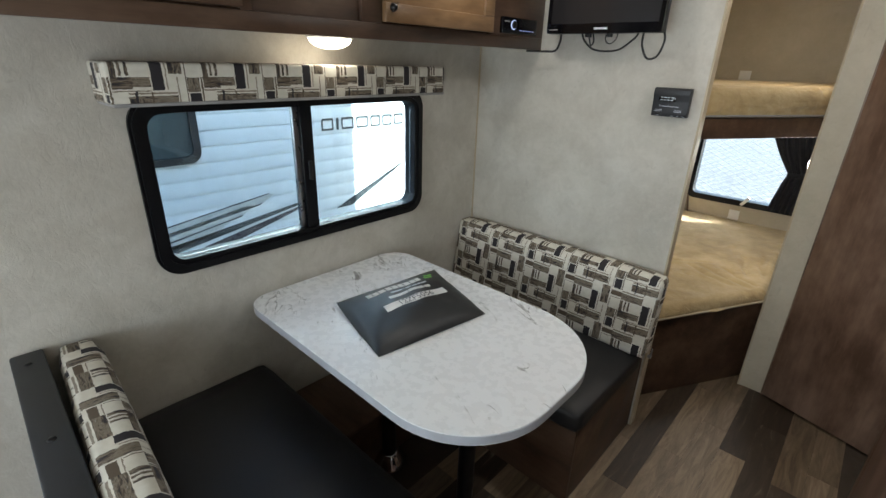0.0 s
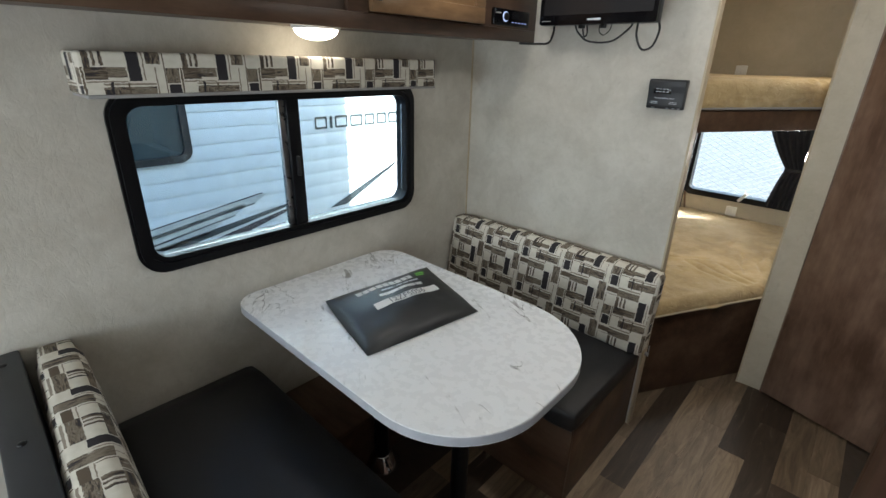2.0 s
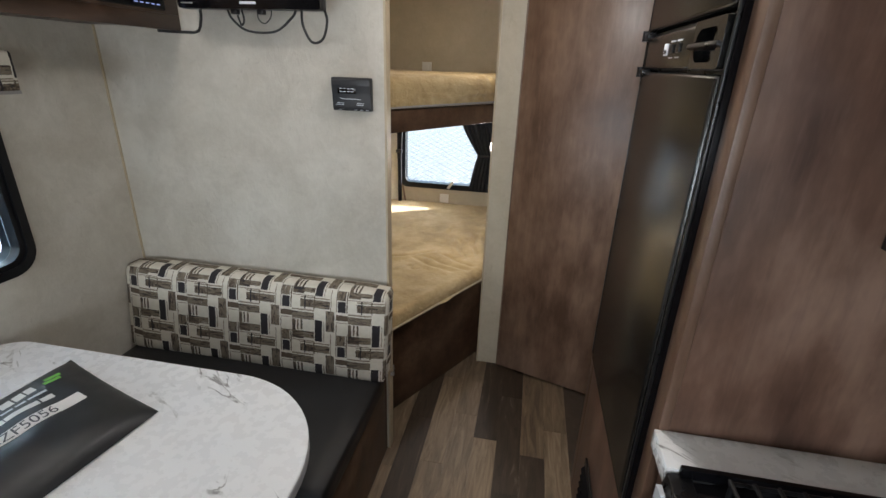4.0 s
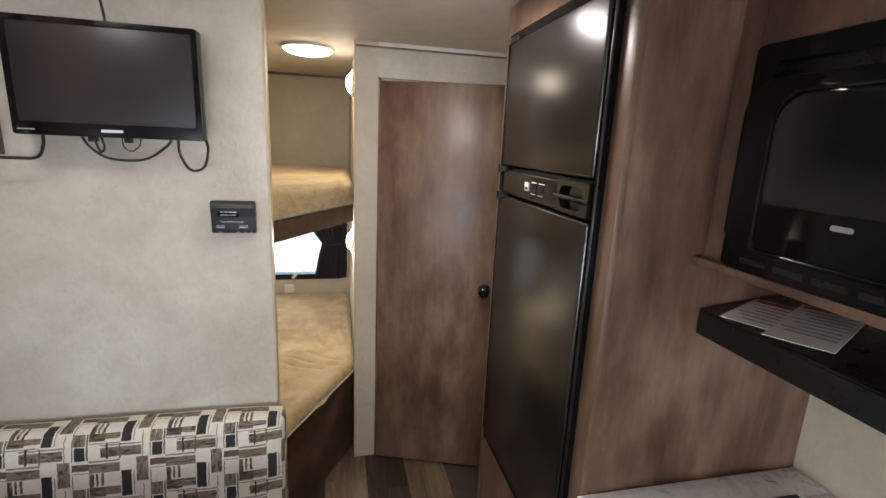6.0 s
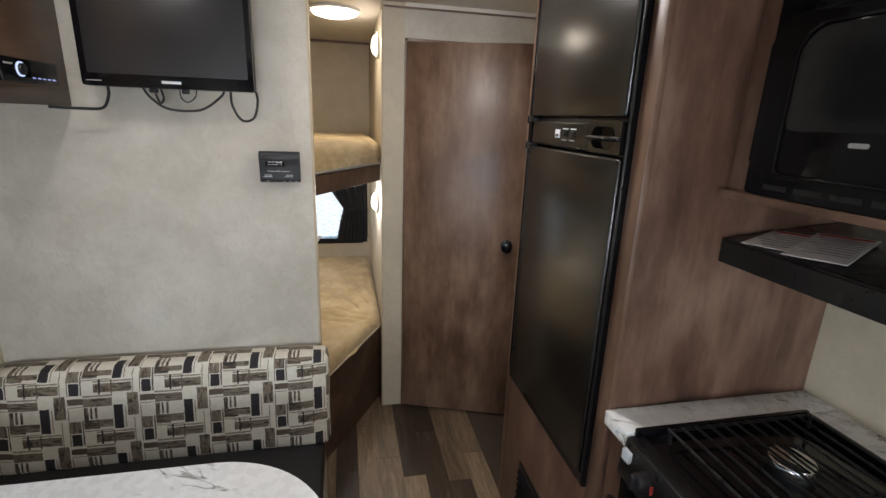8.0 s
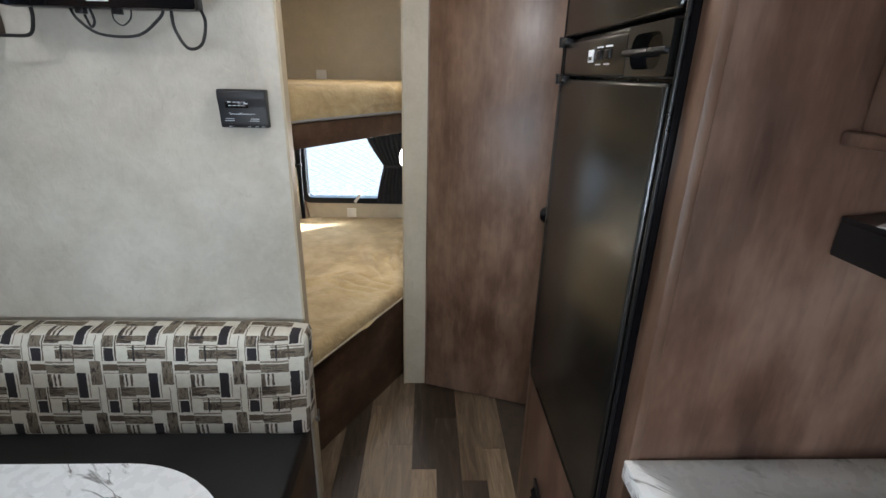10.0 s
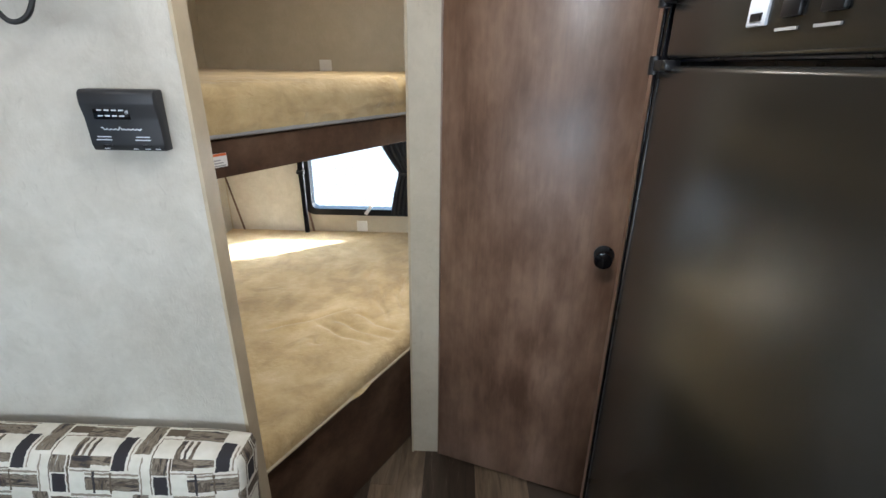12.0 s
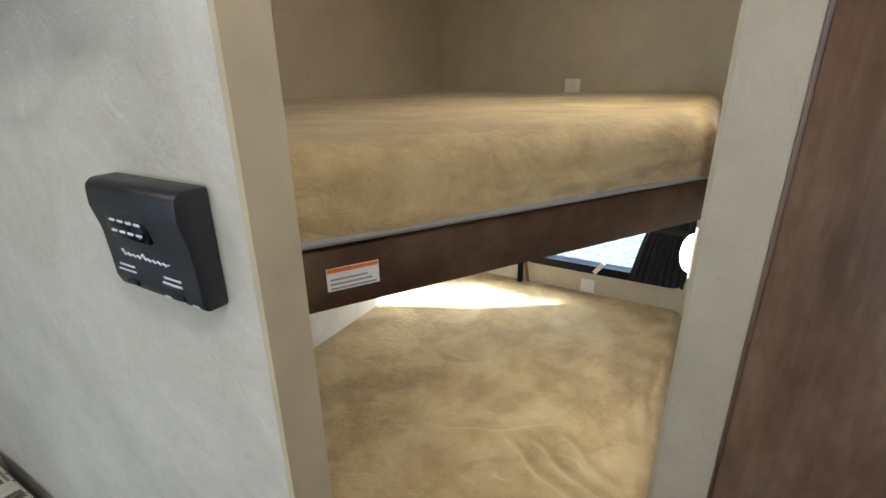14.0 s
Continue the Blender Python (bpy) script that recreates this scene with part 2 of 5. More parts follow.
def brushed(name, colour, rough):
    n = Nodes(name)
    g = n.noise(n.coords(), 9.0, 4.0, 0.6)
    f = n.noise(n.coords(), 520.0, 2.0)
    n.bump(f, 0.12, 0.0006)
    lo, hi = tuple(c * 0.85 for c in colour), tuple(c * 1.15 for c in colour)
    return n.done(n.ramp(g, (0.3, lo), (0.7, hi)), rough, Specular_IOR_Level=0.8)


def glass(name, colour=(1, 1, 1)):
    n = Nodes(name)
    return n.done(colour, 0.0, 0.0, Transmission_Weight=1.0, IOR=1.45)


def glow(name, colour, strength):
    n = Nodes(name)
    return n.done((0.3, 0.3, 0.3), 0.4, 0.0, Emission_Color=colour, Emission_Strength=strength)


def vinyl(name, colour, rough):
    n = Nodes(name)
    v = n.coords()
    cells = n.add("TexVoronoi", feature="DISTANCE_TO_EDGE")
    n.put(cells.inputs["Vector"], v)
    cells.inputs["Scale"].default_value = 420.0
    soft = n.noise(v, 7.0, 3.0)
    n.bump(n.math("ADD", n.math("MULTIPLY", cells.outputs[0], 1.0), n.math("MULTIPLY", soft, 3.0)), 0.35, 0.0016)
    lo = tuple(c * 0.8 for c in colour)
    hi = tuple(c * 1.3 for c in colour)
    return n.done(n.ramp(soft, (0.3, lo), (0.7, hi)), n.ramp(soft, (0.3, rough - 0.06), (0.7, rough + 0.08)))


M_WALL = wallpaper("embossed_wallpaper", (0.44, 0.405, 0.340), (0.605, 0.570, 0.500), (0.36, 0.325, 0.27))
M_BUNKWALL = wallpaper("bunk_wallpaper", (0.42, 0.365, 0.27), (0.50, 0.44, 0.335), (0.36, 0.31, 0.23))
M_POST = wallpaper("tan_wallpaper", (0.45, 0.395, 0.295), (0.56, 0.495, 0.38), (0.36, 0.31, 0.24))
M_EDGE = plain("tan_edge_trim", (0.46, 0.38, 0.26), 0.5)
M_CEIL = plain("ceiling_panel", (0.66, 0.63, 0.57), 0.6, grain=0.03)
M_DOOR = walnut("walnut_laminate", (0.086, 0.045, 0.027), (0.163, 0.095, 0.061), (0.250, 0.160, 0.110))
M_PANEL = walnut("walnut_panel", (0.064, 0.032, 0.022), (0.130, 0.070, 0.047), (0.215, 0.130, 0.094), rough=0.36)
M_CAB = walnut("cabinet_wood", (0.040, 0.022, 0.014), (0.085, 0.048, 0.030), (0.140, 0.085, 0.055), "y")
M_HONEY = walnut("door_panel_wood", (0.16, 0.088, 0.040), (0.27, 0.160, 0.080), (0.36, 0.230, 0.125), "y")
M_BASE = walnut("base_wood", (0.035, 0.019, 0.011), (0.085, 0.045, 0.026), (0.135, 0.080, 0.048), "x", 0.42)
M_STILE = walnut("stile_wood", (0.070, 0.037, 0.023), (0.135, 0.076, 0.050), (0.21, 0.13, 0.09))
M_PLANK = plank_material("vinyl_plank")
M_GAP = plain("plank_joint", (0.07, 0.05, 0.035), 0.8)
M_MARBLE = marble("marble_laminate")
M_BAND = plain("grey_edge_band", (0.42, 0.43, 0.46), 0.35)
M_FABRIC = print_fabric("printed_fabric")
M_VINYL = vinyl("black_vinyl", (0.011, 0.011, 0.012), 0.46)
M_VINYL2 = vinyl("charcoal_vinyl", (0.022, 0.023, 0.026), 0.48)
M_SUEDE = suede("tan_suede", (0.25, 0.165, 0.068), (0.445, 0.322, 0.150), (0.60, 0.470, 0.262))
M_WELT = plain("welt_cord", (0.46, 0.38, 0.26), 0.8)
M_BLACK = plain("black_plastic", (0.008, 0.008, 0.009), 0.30, Specular_IOR_Level=0.35)
M_GLOSS = plain("gloss_black", (0.004, 0.004, 0.005), 0.09, grain=0.02, Specular_IOR_Level=0.28)
M_OVEN = plain("oven_black", (0.004, 0.004, 0.005), 0.07, grain=0.01, Specular_IOR_Level=0.12)
M_OVENGLASS = plain("oven_glass", (0.008, 0.008, 0.009), 0.10, grain=0.01, Specular_IOR_Level=0.28)
M_FRAME = plain("black_aluminium", (0.005, 0.005, 0.006), 0.36, Specular_IOR_Level=0.25)
M_FRIDGE = brushed("fridge_panel", (0.0075, 0.0073, 0.0066), 0.25)
M_STAT = plain("charcoal_plastic", (0.014, 0.0145, 0.017), 0.42)
M_CHROME = plain("chrome", (0.75, 0.75, 0.76), 0.08, 1.0, 0.02)
M_STEEL = plain("steel", (0.42, 0.42, 0.43), 0.3, 1.0)
M_WHITE = plain("white_plastic", (0.72, 0.71, 0.68), 0.4, grain=0.02)
M_INK = plain("pale_print", (0.62, 0.64, 0.68), 0.5, grain=0.02)
M_PAPER = plain("paper", (0.74, 0.72, 0.69), 0.7, grain=0.03)
M_RED = plain("red_print", (0.42, 0.05, 0.05), 0.6)
M_ORANGE = plain("orange_print", (0.72, 0.17, 0.05), 0.4)
M_BLUE = plain("blue_print", (0.04, 0.09, 0.34), 0.4)
M_GREEN = plain("green_print", (0.16, 0.52, 0.06), 0.4)
M_PEN = plain("pen_ink", (0.05, 0.05, 0.06), 0.6)
M_GREYINK = plain("grey_print", (0.30, 0.29, 0.28), 0.6)
M_BAG = plain("nylon_black", (0.020, 0.021, 0.022), 0.42)
M_CURTAIN = plain("black_curtain", (0.012, 0.012, 0.014), 0.85)
M_SCREEN = Nodes("tv_screen").done((0.017, 0.016, 0.017), 0.24)
M_CABLE = plain("cable_rubber", (0.010, 0.010, 0.010), 0.5)
M_GLASS = glass("window_glass", (0.69, 0.90, 0.98))
# Paler copy of the window glass, so the rear window looks more brightly lit.
M_BRIGHTGLASS = glass("brighter_rear_glass", (0.84, 0.95, 1.0))
M_LAMP = glow("lamp_lens", (1.0, 0.88, 0.68), 2.2)
M_LAMPN = glow("lamp_lens_neutral", (1.0, 0.94, 0.85), 1.5)
M_CLOCK = glow("display_digits", (0.50, 0.62, 1.0), 0.26)
M_CLOCKB = glow("display_marks", (0.25, 0.35, 0.9), 0.15)
M_SIDING = plain("white_siding", (0.55, 0.57, 0.59), 0.35, grain=0.03)
M_DECAL = plain("grey_decal", (0.040, 0.045, 0.048), 0.35)
M_DECAL2 = plain("dark_decal", (0.055, 0.045, 0.05), 0.3)
M_DECAL3 = plain("silver_decal", (0.42, 0.43, 0.42), 0.35)
M_SHADEGLASS = plain("smoked_glass", (0.03, 0.045, 0.05), 0.06, grain=0.02)
M_GRAVEL = plain("pale_gravel", (0.20, 0.20, 0.195), 0.9, grain=0.25)
M_GALV = plain("galvanised_wire", (0.62, 0.63, 0.64), 0.5, 0.2)
M_TYRE = plain("tyre_rubber", (0.02, 0.02, 0.02), 0.8)

# ---- builders ----
ORIGIN = {}


def box(x0, x1, y0, y1, z0, z1, bevel=0.0, seg=2):
    bm = bmesh.new()
    bmesh.ops.create_cube(bm, size=1.0)
    for v in bm.verts:
        v.co = Vector(((x0 + x1) / 2 + v.co.x * (x1 - x0), (y0 + y1) / 2 + v.co.y * (y1 - y0), (z0 + z1) / 2 + v.co.z * (z1 - z0)))
    if bevel:
        bmesh.ops.bevel(bm, geom=bm.edges[:], offset=bevel, segments=seg, affect="EDGES", profile=0.5)
    return bm


def join(*bms):
    out = bmesh.new()
    for b in bms:
        me = bpy.data.meshes.new("tmp")
        b.to_mesh(me)
        out.from_mesh(me)
        b.free()
        bpy.data.meshes.remove(me)
    return out


def moved(bm, m):
    bmesh.ops.transform(bm, matrix=m, verts=bm.verts[:])
    return bm


def prism(points, z0, z1, bevel=0.0, seg=2):
    """An upright prism over a flat outline (counter-clockwise)."""
    bm = bmesh.new()
    low = [bm.verts.new((x, y, z0)) for x, y in points]
    top = [bm.verts.new((x, y, z1)) for x, y in points]
    bm.faces.new(low[::-1])
    bm.faces.new(top)
    k = len(points)
    for i in range(k):
        bm.faces.new((low[i], low[(i + 1) % k], top[(i + 1) % k], top[i]))
    if bevel:
        caps = [e for e in bm.edges if abs(e.verts[0].co.z - e.verts[1].co.z) < 1e-6]
        bmesh.ops.bevel(bm, geom=caps, offset=bevel, segments=seg, affect="EDGES", profile=0.5)
    return bm


def rounded(x0, x1, y0, y1, radii, seg=8):
    """Outline of a rectangle with its own radius at each corner: (x0,y0), (x1,y0), (x1,y1), (x0,y1)."""
    out = []
    for (cx, cy, sx, sy, a0), r in zip(((x0, y0, 1, 1, 180), (x1, y0, -1, 1, 270), (x1, y1, -1, -1, 0), (x0, y1, 1, -1, 90)), radii):
        for i in range(seg + 1):
            a = radians(a0 + 90 * i / seg)
            out.append((cx + sx * r + r * math.cos(a), cy + sy * r + r * math.sin(a)))
    return out


def upright(points, y0, y1, axis="y", bevel=0.0):
    """A prism over an outline in the wall's plane, pushed through along y or x."""
    bm = prism(points, y0, y1, bevel)
    for v in bm.verts:
        a, b, c = v.co
        v.co = Vector((a, c, b)) if axis == "y" else Vector((c, a, b))
    bmesh.ops.recalc_face_normals(bm, faces=bm.faces[:])
    return bm


def ring(outer, inner, d0, d1, axis="y"):
    """A frame between two outlines with the same count of points, pushed through along y or x."""
    bm = bmesh.new()
    k = len(outer)
    rows = []
    for pts, d in ((outer, d0), (outer, d1), (inner, d1), (inner, d0)):
        rows.append([bm.verts.new((a, d, b) if axis == "y" else (d, a, b)) for a, b in pts])
    for r in range(4):
        p, q = rows[r], rows[(r + 1) % 4]
        for i in range(k):
            j = (i + 1) % k
            bm.faces.new((p[i], p[j], q[j], q[i]))
    bmesh.ops.recalc_face_normals(bm, faces=bm.faces[:])
    return bm


def cylinder(p, q, r, seg=20, r2=None, bevel=0.0):
    p, q = Vector(p), Vector(q)
    bm = bmesh.new()
    bmesh.ops.create_cone(bm, cap_ends=True, segments=seg, radius1=r, radius2=r if r2 is None else r2, depth=(q - p).length)
    if bevel:
        caps = [e for e in bm.edges if abs(e.verts[0].co.z - e.verts[1].co.z) < 1e-6]
        bmesh.ops.bevel(bm, geom=caps, offset=bevel, segments=2, affect="EDGES", profile=0.5)
    turn = (q - p).to_track_quat("Z", "Y").to_matrix().to_4x4()
    return moved(bm, Matrix.Translation((p + q) / 2) @ turn)


def dome(centre, axis, r, h, seg=24, rings=6):
    bm = bmesh.new()
    bmesh.ops.create_uvsphere(bm, u_segments=seg, v_segments=rings * 2, radius=1.0)
    bmesh.ops.bisect_plane(bm, geom=bm.verts[:] + bm.edges[:] + bm.faces[:], plane_co=(0, 0, 0), plane_no=(0, 0, -1), clear_outer=True)
    for v in bm.verts:
        v.co = Vector((v.co.x * r, v.co.y * r, v.co.z * h))
    turn = Vector(axis).to_track_quat("Z", "Y").to_matrix().to_4x4()
    return moved(bm, Matrix.Translation(centre) @ turn)


def tube(points, r, seg=8):
    """A round cord along a smooth line through the points."""
    pts = [Vector(p) for p in points]
    line = []
    for i in range(len(pts) - 1):
        a, b, c, d = pts[max(i - 1, 0)], pts[i], pts[i + 1], pts[min(i + 2, len(pts) - 1)]
        for k in range(6):
            t = k / 6
            line.append(0.5 * (2 * b + (c - a) * t + (2 * a - 5 * b + 4 * c - d) * t * t + (3 * b - a - 3 * c + d) * t ** 3))
    line.append(pts[-1])
    bm, rows = bmesh.new(), []
    for i, p in enumerate(line):
        way = (line[min(i + 1, len(line) - 1)] - line[max(i - 1, 0)]).normalized()
        side = way.cross(Vector((0.13, 0.21, 0.97))).normalized()
        up = side.cross(way)
        rows.append([bm.verts.new(p + r * (math.cos(a) * side + math.sin(a) * up)) for a in (2 * math.pi * k / seg for k in range(seg))])
    for p, q in zip(rows, rows[1:]):
        for k in range(seg):
            bm.faces.new((p[k], p[(k + 1) % seg], q[(k + 1) % seg], q[k]))
    bm.faces.new(rows[0][::-1]), bm.faces.new(rows[-1])
    bmesh.ops.recalc_face_normals(bm, faces=bm.faces[:])
    return bm


def finish(name, bm, material, base=(0, 0, 0)):
    base = Vector(base)
    if base.length > 0:
        bmesh.ops.translate(bm, vec=-base, verts=bm.verts[:])
    me = bpy.data.meshes.new(name)
    bm.to_mesh(me)
    bm.free()
    me.materials.append(material)
    me.polygons.foreach_set("use_smooth", [True] * len(me.polygons))
    me.set_sharp_from_angle(angle=radians(35))
    ob = new(name, me)
    ob.location = base
    ORIGIN[ob.name] = base
    return ob


def thing(name, base, label, category, group=""):
    ob = new(name)
    ob.location = base
    ob.empty_display_size = 0.05
    ORIGIN[ob.name] = Vector(base)
    return tagged(ob, label, category, group)


def part(name, bm, material, parent, label=""):
    """A mesh under a thing or a part; bm is in world coordinates."""
    base = ORIGIN[parent.name]
    ob = finish(name, bm, material, base)
    ob.location = (0, 0, 0)
    ob.parent = parent
    ORIGIN[ob.name] = base
    return tagged(ob, label)


def solid(name, bm, material, base, label, category, group=""):
    return tagged(finish(name, bm, material, base), label, category, group)


def structure(name, bm, material, label=""):
    return tagged(finish(name, bm, material), label, kind="structure")


def wrap_uv(bm, length, depth, rise, period):
    """UV in repeats of the print: along the length axis, and up the front and over the top."""
    layer = bm.loops.layers.uv.verify()
    names = "xyz"
    li, di, ri = names.index(length), names.index(depth), names.index(rise)
    top = max(v.co[ri] for v in bm.verts)
    front = min(v.co[di] for v in bm.verts)
    for f in bm.faces:
        n = [abs(c) for c in f.normal]
        for lp in f.loops:
            c = lp.vert.co
            if n[li] > 0.8:
                lp[layer].uv = (c[di] / period, c[ri] / period)
            elif n[ri] > 0.8:
                lp[layer].uv = (c[li] / period, (top + c[di] - front) / period)
            else:
                lp[layer].uv = (c[li] / period, c[ri] / period)
    return bm


def wall_with_hole(x0, x1, z0, z1, hole, d0, d1, axis="y"):
    hx0, hx1, hz0, hz1 = hole
    pieces = [(x0, hx0, z0, z1), (hx1, x1, z0, z1), (hx0, hx1, z0, hz0), (hx0, hx1, hz1, z1)]
    bms = []
    for a0, a1, b0, b1 in pieces:
        bms.append(box(a0, a1, d0, d1, b0, b1) if axis == "y" else box(d0, d1, a0, a1, b0, b1))
    return join(*bms)


def lettering(text, height, material_depth=0.0006):
    """The outline of a text as a bmesh, lying in x-y, from x = 0, with that height of capitals."""
    cu = bpy.data.curves.new("letters", "FONT")
    cu.body, cu.size, cu.extrude = text, height / 0.7, material_depth
    ob = bpy.data.objects.new("letters", cu)
    scene.collection.objects.link(ob)
    dg = bpy.context.evaluated_depsgraph_get()
    me = bpy.data.meshes.new_from_object(ob.evaluated_get(dg))
    bm = bmesh.new()
    bm.from_mesh(me)
    bpy.data.objects.remove(ob), bpy.data.meshes.remove(me)
    return bm


# ---- the shell of the trailer ----
WX, KX, PY, RY, CZ = -1.5, 0.86, 1.8, 3.8, 2.1
FRONT = -2.4
WIN = (0.345, 1.385, 0.92, 1.40)
floor = structure("floor", box(WX - 0.05, KX + 0.05, FRONT - 0.05, RY + 0.05, -0.06, -0.003), M_GAP, "grey-brown wood-look vinyl plank floor")
structure("ceiling", box(WX - 0.05, KX + 0.05, FRONT - 0.05, RY + 0.05, CZ, CZ + 0.36), M_CEIL, "off-white trailer ceiling panel")
structure("wall_window_side", wall_with_hole(-0.6, PY, 0, CZ, WIN, WX - 0.05, WX, "x"), M_WALL, "beige embossed wallpaper wall with a window")
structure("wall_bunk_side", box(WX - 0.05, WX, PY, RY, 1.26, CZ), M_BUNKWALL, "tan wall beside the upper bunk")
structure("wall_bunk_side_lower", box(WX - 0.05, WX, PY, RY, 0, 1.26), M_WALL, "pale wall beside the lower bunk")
structure("trim_rear_panel", box(WX + 0.012, -1.005, 3.794, 3.8, 0.48, 1.27), M_WALL, "pale panel beside the bunk window")
# Front side window and open doorway are assumed, out of view, to admit daylight.
FWIN, EWIN = (-1.75, -0.95, 1.0, 1.6), (-1.65, -1.05, 0.02, 1.80)
structure("wall_front_window_side", wall_with_hole(FRONT, -0.6, 0, CZ, FWIN, WX - 0.05, WX, "x"), M_WALL, "beige wall with an unseen front side window added for daylight")
structure("wall_entry_side", wall_with_hole(FRONT, -0.6, 0, CZ, EWIN, KX, KX + 0.05, "x"), M_WALL, "beige wall with an unseen open doorway added for daylight")
structure("wall_kitchen_side", box(KX, KX + 0.05, -0.6, RY, 0, CZ), M_POST, "beige wall behind the kitchen")
NWIN = (-1.15, 0.05, 0.98, 1.62)
# Unseen wall; its dark walnut is there to weaken reflections in fridge and microwave.
structure("wall_front", wall_with_hole(WX - 0.05, KX + 0.05, 0, CZ, NWIN, FRONT - 0.05, FRONT), M_PANEL, "unseen front wall, dark walnut to cut reflections, with an added window")
RWIN = (-0.97, -0.25, 0.655, 1.23)
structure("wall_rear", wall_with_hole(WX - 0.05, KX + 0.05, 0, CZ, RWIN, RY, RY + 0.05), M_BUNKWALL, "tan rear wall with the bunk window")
structure("wall_partition", box(WX, -0.494, PY, PY + 0.04, 0, CZ), M_WALL, "beige partition wall between dinette and bunks")
structure("trim_partition_end", box(-0.494, -0.487, PY - 0.002, PY + 0.042, 0, CZ), M_EDGE, "tan edge strip on the end of the partition")
structure("wall_post", box(-0.2, -0.1, 2.51, 2.55, 0, CZ), M_POST, "narrow beige wall beside the bathroom door")
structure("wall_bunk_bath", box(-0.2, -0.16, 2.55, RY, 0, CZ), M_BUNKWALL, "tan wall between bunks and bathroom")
structure("wall_door_header", box(-0.1, KX, 2.51, 2.55, 1.95, CZ), M_WALL, "beige wall above the bathroom door")
structure("wall_bath_rear", box(0.30, KX, 2.72, 2.75, 0, CZ), M_WALL, "beige bathroom wall behind the vanity")
structure("trim_post_corner", box(-0.208, -0.2, 2.504, 2.555, 0, CZ), M_EDGE, "tan corner strip")
structure("trim_ceiling", box(-0.1, KX, 2.498, 2.51, CZ - 0.018, CZ), M_CEIL, "ceiling moulding")
# Dark strip that paints the shade below the ceiling moulding.
structure("trim_ceiling_dark", box(-0.2, KX, 2.494, 2.51, CZ - 0.024, CZ - 0.018), M_STILE, "thin brown strip painting the shadow line under the ceiling")
structure("trim_bunk_ceiling", box(WX, -0.2, RY - 0.012, RY, CZ - 0.016, CZ), M_STILE, "brown corner strip at the bunk ceiling")
structure("trim_corner", box(WX, WX + 0.006, PY - 0.006, PY, 0.4, CZ), M_EDGE, "thin corner strip")
structure("trim_bunk_corner", upright([(-1.418, 0.50), (-1.406, 0.50), (-1.494, 0.90), (-1.499, 0.88)], RY - 0.011, RY - 0.005), M_STILE, "dark slanted seam strip")
structure("trim_bunk_panel", upright([(-0.965, 0.50), (-0.953, 0.50), (-1.002, 0.79), (-1.012, 0.79)], RY - 0.012, RY - 0.004), M_STILE, "dark seam strip beside the bunk window")
structure("trim_door_side", box(-0.1, -0.088, 2.496, 2.53, 0, 1.95), M_DOOR, "dark door casing")
structure("trim_door_head", box(-0.1, KX, 2.496, 2.53, 1.938, 1.95), M_DOOR, "dark door casing")

# ---- things outside ----
ground = structure("ground", box(-60, 60, -60, 60, -0.75, -0.70), M_GRAVEL, "pale gravel lot")


